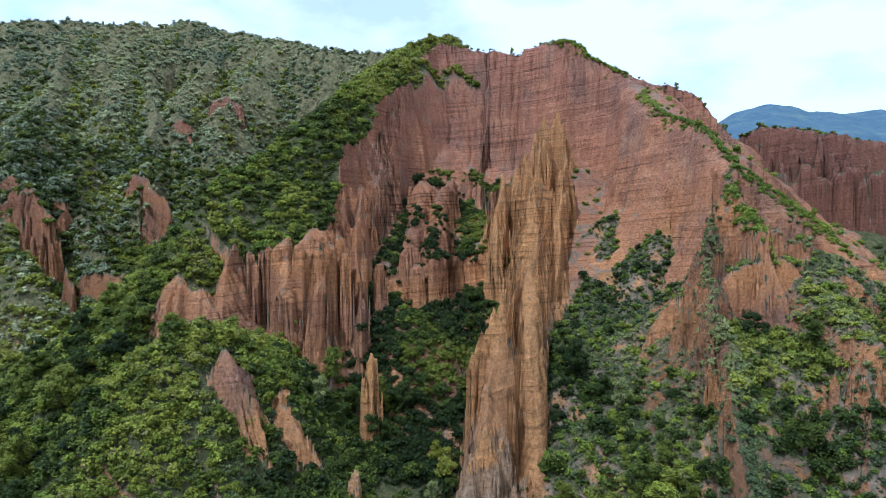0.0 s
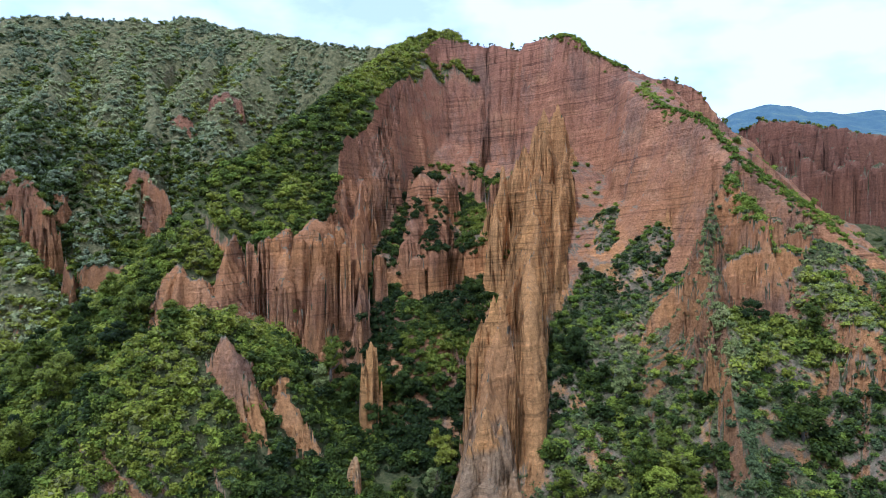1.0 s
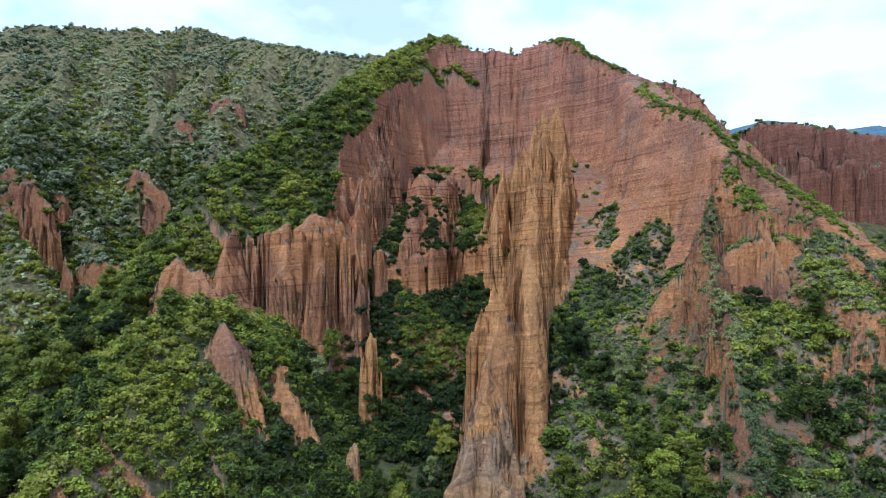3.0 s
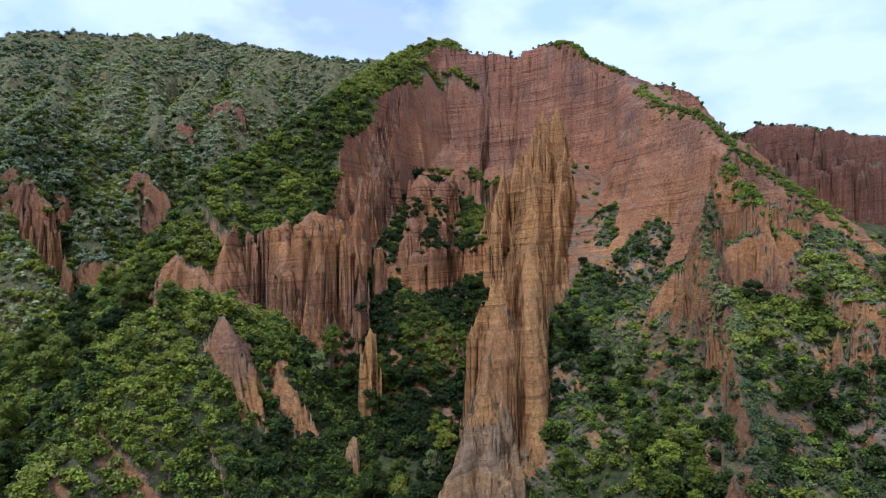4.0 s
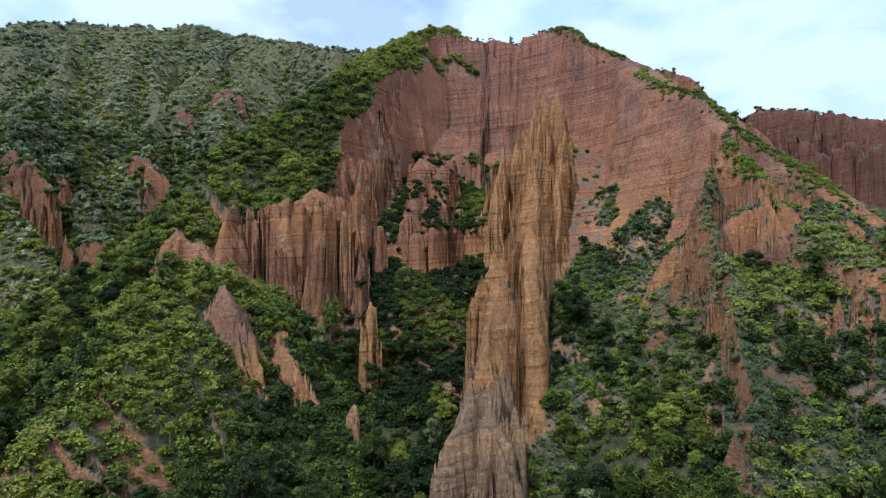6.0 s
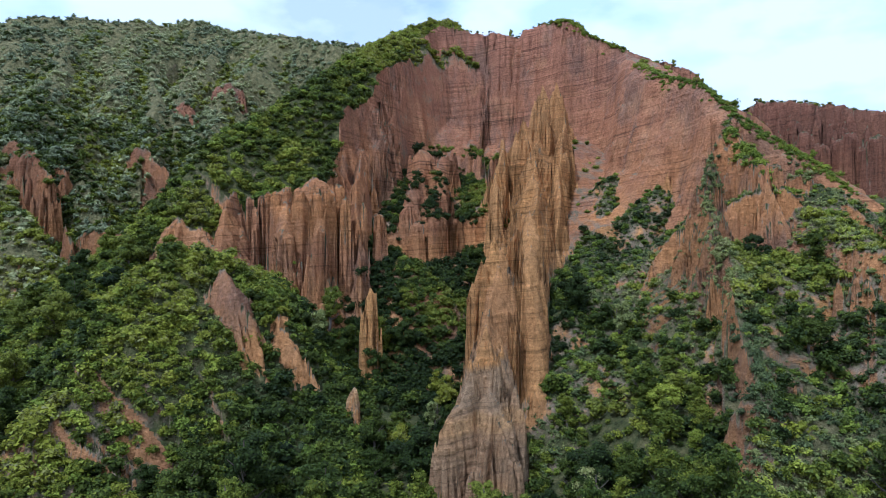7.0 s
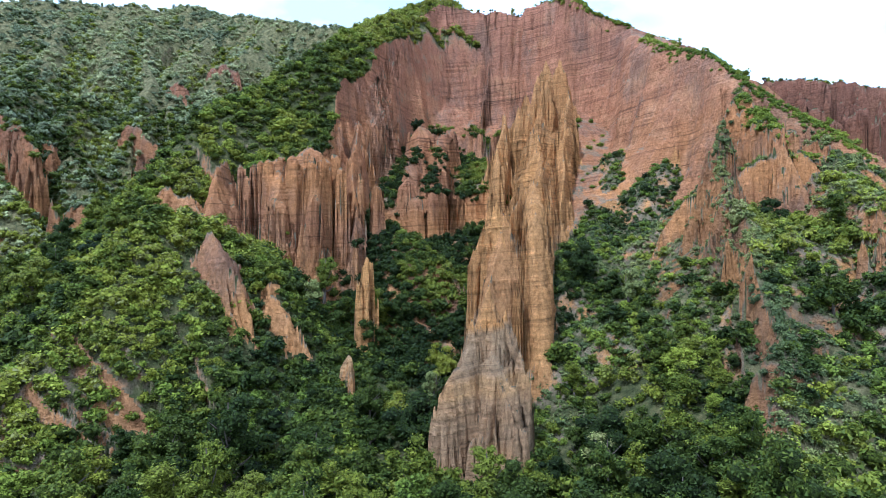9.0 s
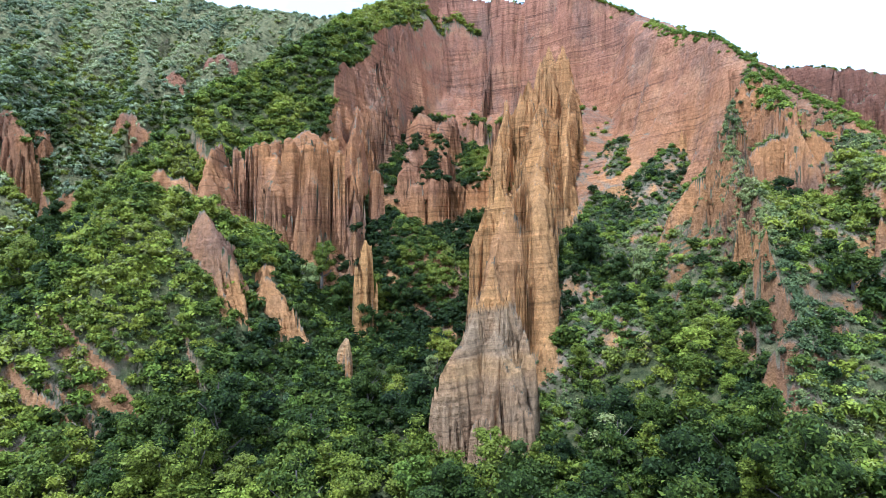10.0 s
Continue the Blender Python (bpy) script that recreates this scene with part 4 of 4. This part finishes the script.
def bushes(name, label, weight, count, gap, radius, leaves, leaf, material, lobes=3, seed=1, tall=1.1):
    rng = np.random.default_rng(seed)
    pts = scatter(weight, count, gap, rng)
    if not len(pts):
        return None
    r = rng.uniform(*radius, len(pts)) * (0.75 + 0.5 * rng.random(len(pts)))
    h = r * tall * rng.uniform(0.8, 1.25, len(pts))
    pts[:, 2] -= 0.25 * h
    ob = new(name, leafy_mesh(name, *foliage(pts, r, h, lobes, leaves, (0.78 * leaf * r)[:, None], rng, 0.80), material))
    tagged(ob, label, "shrubs", kind="stuff")
    return ob


def crest_bushes(name, label, seed_line, first, last, count, radius, spread, material, seed, down=2.2, back=0.7):
    """A strip of bushes along part of a crest line."""
    rng = np.random.default_rng(seed)
    line = np.array(next(r[1] for r in RIDGES if r[6] == seed_line))[first:last + 1]
    at = rng.random(count) * (len(line) - 1)
    lo = np.minimum(at.astype(int), len(line) - 2)
    p = line[lo] + (line[lo + 1] - line[lo]) * (at - lo)[:, None]
    p[:, 0] += rng.normal(size=count) * spread * 0.5
    p[:, 1] += rng.normal(size=count) * spread + spread * back
    crest_z = p[:, 2].copy()
    p[:, 2] = land_height(p[:, 0].copy(), p[:, 1].copy())[0]
    p = p[p[:, 2] > crest_z - down]
    count = len(p)
    r = rng.uniform(*radius, count)
    h = r * rng.uniform(0.8, 1.5, count)
    p[:, 2] -= 0.3 * h
    ob = new(name, leafy_mesh(name, *foliage(p, r, h, 3, 70, (0.19 * r)[:, None], rng, 0.8), material))
    tagged(ob, label, "shrubs", kind="stuff")
    return ob


def tube(bm, a, b, ra, rb, sides=6):
    a, b = Vector(a), Vector(b)
    q = (b - a).to_track_quat("Z", "Y")
    rings = []
    for p, r in ((a, ra), (b, rb)):
        rings.append([bm.verts.new(p + q @ Vector((math.cos(2 * math.pi * k / sides) * r, math.sin(2 * math.pi * k / sides) * r, 0))) for k in range(sides)])
    for k in range(sides):
        bm.faces.new((rings[0][k], rings[0][(k + 1) % sides], rings[1][(k + 1) % sides], rings[1][k]))


def trunk_mesh(height, radius, rng):
    bm = bmesh.new()
    p, r = Vector((0, 0, -1.2)), 0.045 * height
    lean = Vector((rng.uniform(-0.1, 0.1), rng.uniform(-0.1, 0.1), 0))
    for k in range(4):
        q = p + Vector((lean.x + rng.uniform(-0.12, 0.12), lean.y + rng.uniform(-0.12, 0.12), 1)) * (height * 0.55 + 1.2) / 4
        tube(bm, p, q, r, r * 0.82)
        p, r = q, r * 0.82
        if k >= 1:
            for _ in range(2):
                az = rng.uniform(0, 6.28)
                tip = p + Vector((math.cos(az) * radius * 0.6, math.sin(az) * radius * 0.6, height * rng.uniform(0.12, 0.3)))
                mid = p.lerp(tip, 0.5) + Vector((0, 0, -0.03 * height))
                tube(bm, p, mid, r * 0.6, r * 0.42, 5)
                tube(bm, mid, tip, r * 0.42, r * 0.15, 5)
    tube(bm, p, p + Vector((0, 0, height * 0.3)), r, r * 0.3)
    me = bpy.data.meshes.new("trunk")
    bm.to_mesh(me)
    bm.free()
    me.materials.append(BARK)
    return me


def tree(name, label, height, radius, lobes, leaves, leaf, material, seed):
    """A broadleaf tree: an empty at its foot with a trunk and a crown."""
    rng = np.random.default_rng(seed)
    root = new(name)
    trunk = new("trunk", trunk_mesh(height, radius, rng))
    v, q, t, tone = foliage(np.zeros((1, 3)), np.array([radius]), np.array([height]), lobes, leaves, leaf * 0.66, rng, 0.84, 0.88, -0.1, 0.54)
    tone[:] = 0
    crown = new("crown", leafy_mesh("crown", v, q, t, tone, material))
    trunk.parent = crown.parent = root
    tagged(root, label, "tree", "trees of the ravine woods")
    return root


SLOPE_OK = ramp01(FN, 0.35, 0.55) * ramp01(MACRO + 0.14 * on("mound"), 0.40, 0.56)
GAPS = ramp01(PATCHY, -0.35, -0.1)

# large trees of the valley woods
TREES = [
    tree("broadleaf_tree", "tall broadleaf tree with a dense green crown in the valley woods", 8.5, 3.3, 26, 2200, 0.28, LEAF_WOODS, 1),
    tree("broadleaf_tree", "rounded broadleaf tree with bright green foliage among the woods", 6.5, 2.8, 22, 1800, 0.26, LEAF, 2),
    tree("broadleaf_tree", "spreading broadleaf tree with a wide layered crown", 7.0, 4.0, 30, 2400, 0.28, LEAF_WOODS, 3),
    tree("broadleaf_tree", "slender tree with dusty grey-green leaves in the ravine", 6.5, 2.3, 20, 1400, 0.24, LEAF_DRY, 4),
    tree("small_tree", "small bushy tree with yellow-green foliage on the slope", 4.5, 2.1, 16, 1100, 0.23, LEAF_BRIGHT, 5),
]
right_bare = np.where((FC[:, 0] > 34) & (FC[:, 1] > 142), 0.08, 1.0)
low = on("ground", "mound", "scree", "shoulder", "right_spur") | ((FACE_R < 200) & on("cliff", "green_spur", "spur_cliff") & (FC[:, 2] < 42) & (FC[:, 1] < 215))
near = (FC[:, 1] < 215) & (FC[:, 1] > 62)
w_tree = low * near * SLOPE_OK * (0.25 + GAPS) * np.where(on("ground"), 1.0, 0.3) * np.where(on("mound"), 0.4, 1.0) * right_bare * np.where(FC[:, 0] > 45, 0.5, 1.0) * np.clip(140 / FC[:, 1], 0.5, 2) ** 1.5
rng = np.random.default_rng(21)
spots = scatter(w_tree, 285, 3.3, rng)
for p in spots:
    mixed = [0.45, 0.12, 0.4, 0.03, 0.0] if p[0] < -64 else [0.18, 0.42, 0.14, 0.08, 0.18] if p[0] > 28 else [0.36, 0.2, 0.32, 0.05, 0.07]
    kind = TREES[int(rng.choice(5, p=mixed))]
    sc = rng.uniform(0.65, 1.35) * (1.2 if p[1] < 125 and p[2] < 8 else 1.0)
    copy_thing(kind, pose(p[0], p[1], p[2] - 0.3, rng.uniform(-5, 5), rng.uniform(-5, 5), rng.uniform(0, 360)) @ Matrix.Diagonal((sc, sc, sc * rng.uniform(0.85, 1.15), 1)))
# small trees that stand out along the crests
crest_lines = [r[1] for r in RIDGES if r[6] in (11, 21, 31, 32, 36, 81)]
for k in range(30):
    line = crest_lines[int(rng.choice(6, p=[0.36, 0.1, 0.2, 0.08, 0.12, 0.14]))]
    i = int(rng.integers(0, len(line) - 1))
    a, b = Vector(line[i]), Vector(line[i + 1])
    q = a.lerp(b, rng.random()) + Vector((rng.uniform(-2, 2), rng.uniform(0, 4), 0))
    if abs(q.x) > SPAN * (q.y + FAN) - 3:
        continue
    h, _ = land_height(np.array([q.x]), np.array([q.y]))
    sc = rng.uniform(0.35, 0.7)
    t = copy_thing(TREES[int(rng.choice([3, 4]))], pose(q.x, q.y, float(h[0]) - 0.25, rng.uniform(-8, 8), rng.uniform(-8, 8), rng.uniform(0, 360)) @ Matrix.Diagonal((sc, sc, sc * rng.uniform(0.9, 1.3), 1)))
    tagged(t, "small tree standing out on the crest against the sky", "tree", "trees on the crests")
for k in TREES:
    for c in list(k.children):
        bpy.data.objects.remove(c)
    bpy.data.objects.remove(k)

bushes("woodland", "dense green canopy of broadleaf trees on the valley floor", low * near * right_bare * SLOPE_OK * (0.3 + GAPS) * (FACE_R < 200) * np.where(on("ground"), 1, 0.5) * np.clip(130 / FC[:, 1], 0.5, 2), 900, 2.0, (1.7, 3.2), 270, 0.14, LEAF_WOODS, 10, 31, 1.8)
bushes("undergrowth", "green bushes between the trees and on the valley slopes", (low | on("right_block", "stub")) * right_bare * (FC[:, 0] < 28) * (FC[:, 1] < 215) * SLOPE_OK * (0.4 + GAPS) * np.clip(130 / FC[:, 1], 0.6, 2.2), 1500, 1.3, (0.8, 2.4), 110, 0.19, LEAF_WOODS, 4, 32)
bushes("slope_undergrowth", "fresh green bushes on the lower slopes beside the fin", (low | on("right_block")) * right_bare * (FC[:, 0] >= 28) * (FC[:, 1] < 215) * SLOPE_OK * (0.4 + GAPS) * np.clip(130 / FC[:, 1], 0.6, 2.2), 1000, 1.3, (0.8, 2.5), 110, 0.19, LEAF, 5, 49)
bushes("mound_bushes", "dense yellow-green bushes over the mound", (on("mound") + on("mound_bluff") * ramp01(FN, 0.5, 0.65)) / np.maximum(FN, 0.35) * ramp01(FN, 0.05, 0.15) * np.where((FC[:, 0] > -50) & (FC[:, 0] < -24) & (FC[:, 1] < 138) & (FC[:, 1] > 104), 0.22, 1.0), 800, 1.3, (1.0, 3.0), 130, 0.18, LEAF, 6, 38)
bushes("mound_scrub", "olive and yellow-green bushes over the mound", (on("mound") + on("mound_bluff") * ramp01(FN, 0.5, 0.65)) / np.maximum(FN, 0.35) * np.where((FC[:, 0] > -50) & (FC[:, 0] < -24) & (FC[:, 1] < 138) & (FC[:, 1] > 104), 0.22, 1.0), 700, 1.0, (0.8, 2.2), 110, 0.20, LEAF_BRIGHT, 4, 45)
bushes("mound_foot_bushes", "green bushes on the steep foot of the mound", on("mound") * (FC[:, 0] > -65) * (FC[:, 1] < 123) / np.maximum(FN, 0.12), 200, 0.0, (1.0, 1.8), 115, 0.20, LEAF, 4, 43)
bushes("ravine_bushes", "dark green bushes on the upper ravine slopes", (low | (on("cliff") & (MACRO > 0.45) & (FC[:, 0] < 40))) * (FC[:, 1] > 145) * (FC[:, 1] < 265) * SLOPE_OK * right_bare * np.where(np.abs(FC[:, 0] + 4) < 22, 2.0, 1.0), 1400, 1.4, (1.1, 2.3), 110, 0.21, LEAF_WOODS, 3, 39)
bushes("dry_scrub", "dusty grey-green scrub on the clay slopes", on("mound", "scree", "shoulder", "right_spur", "right_block") * ramp01(FN, 0.25, 0.42) * ramp01(MACRO + 0.15 * on("right_spur"), 0.35, 0.5) * np.where(on("right_spur", "right_block", "shoulder"), 2.5, 1.0), 5600, 0.55, (0.4, 1.1), 36, 0.29, LEAF_DRY, 3, 33)
bushes("dry_tufts", "tufts of dry yellow-green grass and weeds on the clay slopes", on("scree", "shoulder", "right_spur", "right_block", "mound") * ramp01(FN, 0.15, 0.3) * (0.4 + ramp01(FINE_P, -0.2, 0.2)), 7000, 0.35, (0.25, 0.6), 14, 0.42, LEAF_DRY, 2, 47, 1.3)
bushes("slope_bushes", "yellow-green bushes on the clay slopes below the bluff", on("scree", "shoulder", "right_spur", "right_block") * SLOPE_OK, 900, 1.5, (0.7, 1.9), 120, 0.19, LEAF_BRIGHT, 4, 40)
bushes("ridge_bushes", "bright green bushes covering the ridge top", on("green_spur") * ramp01(FN, 0.2, 0.4) * (FC[:, 1] < 340), 2400, 1.3, (1.4, 2.9), 95, 0.19, LEAF, 5, 34)
bushes("ridge_undergrowth", "low green undergrowth between the bushes of the ridge", on("green_spur") * ramp01(FN, 0.15, 0.3) * (FC[:, 1] < 340), 1900, 0.8, (0.6, 1.4), 30, 0.33, LEAF, 3, 48)
bushes("ridge_trees", "bright yellow-green small trees on the ridge top", on("green_spur") * ramp01(FN, 0.2, 0.4) * (FC[:, 1] < 340) * (0.3 + ramp01(PATCHY, -0.1, 0.2)), 420, 2.6, (2.2, 3.4), 220, 0.14, LEAF_BRIGHT, 9, 46, 1.3)
bushes("rim_bushes", "green bushes along the cliff rim and the mesa top", on("cliff", "mesa") * ramp01(MACRO, 0.62, 0.74), 700, 1.2, (0.8, 1.7), 100, 0.21, LEAF_BRIGHT, 3, 35)
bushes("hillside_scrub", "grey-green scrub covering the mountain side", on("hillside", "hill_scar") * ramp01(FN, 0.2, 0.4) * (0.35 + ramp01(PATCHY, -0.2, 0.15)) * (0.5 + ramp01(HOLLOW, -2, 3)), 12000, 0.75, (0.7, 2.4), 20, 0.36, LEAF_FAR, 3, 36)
bushes("hillside_bushes", "darker green bushes in the gullies of the mountain side", on("hillside", "hill_scar") * ramp01(FN, 0.3, 0.5) * (0.03 + ramp01(HOLLOW, 0.2, 2.5)) * (0.4 + ramp01(-FC[:, 2], -150, -90)), 2600, 1.6, (1.4, 3.0), 56, 0.27, LEAF, 4, 37)
bushes("foothill_bushes", "green bushes on the spurs at the mountain's foot", on("hillside", "hill_scar", "ground") * (FC[:, 0] < -70) * (FC[:, 1] > 175) * (FC[:, 1] < 290) * ramp01(FN, 0.35, 0.55) * (0.3 + ramp01(FINE_P, -0.1, 0.2)), 1500, 1.6, (1.2, 2.8), 90, 0.21, LEAF, 5, 44)
bushes("chute_bushes", "dark bushes in the chutes between the clay ribs", on("cliff") * (FC[:, 0] > -18) * (FC[:, 0] < 24) * (FC[:, 2] > 40) * (FC[:, 2] < 80) * ramp01(FN, 0.3, 0.45) * ramp01(PATCHY, -0.15, 0.1), 420, 0.9, (0.9, 1.8), 100, 0.21, LEAF_WOODS, 3, 41)
in_ravine = (FC[:, 0] > -24) & (FC[:, 0] < 12) & (FC[:, 1] > 140) & (FC[:, 1] < 212) & (FC[:, 2] < 40) & ~on("needle", "stub", "rock_fin")
bushes("ravine_woods", "dark dense bushes that fill the bottom of the ravine", in_ravine * ramp01(FN, 0.2, 0.35), 420, 1.5, (1.4, 2.7), 150, 0.17, LEAF_WOODS, 4, 42, 1.5)
crest_bushes("rim_strip", "bushes along the rim of the great wall", 37, 0, 2, 330, (0.6, 1.4), 1.6, LEAF_BRIGHT, 51)
crest_bushes("wall_rim_bushes", "small bushes and grass along the rim of the wall", 31, 1, 6, 150, (0.4, 1.0), 1.2, LEAF, 59, 2.0, 0.5)
crest_bushes("summit_bushes", "green bushes on the summit above the wall", 21, 0, 3, 200, (1.1, 2.2), 2.4, LEAF_BRIGHT, 52)
crest_bushes("crest_strip", "strip of yellow-green bushes along the descending crest", 36, 1, 6, 1000, (0.4, 1.0), 2.4, LEAF_BRIGHT, 53, 5.0, -0.5)
crest_bushes("bluff_knob_bushes", "green bushes on the knobs of the bluff", 74, 0, 4, 110, (0.7, 1.6), 1.8, LEAF_BRIGHT, 56, 6.0, 0.2)
crest_bushes("spur_crest_bushes", "grey-green scrub along the spur's crest", 73, 0, 2, 160, (0.4, 1.0), 1.8, LEAF_DRY, 57, 6.0, 0.0)
crest_bushes("spur_toe_bushes", "yellow-green scrub along the lower spur", 79, 0, 5, 320, (0.4, 1.3), 2.6, LEAF_DRY, 58, 6.0, 0.0)
crest_bushes("mesa_strip", "low bushes along the mesa rim", 81, 0, 4, 90, (0.6, 1.3), 1.3, LEAF, 54)
crest_bushes("far_rim_strip", "low bushes along the far rim", 32, 0, 4, 40, (0.6, 1.3), 1.2, LEAF, 55)
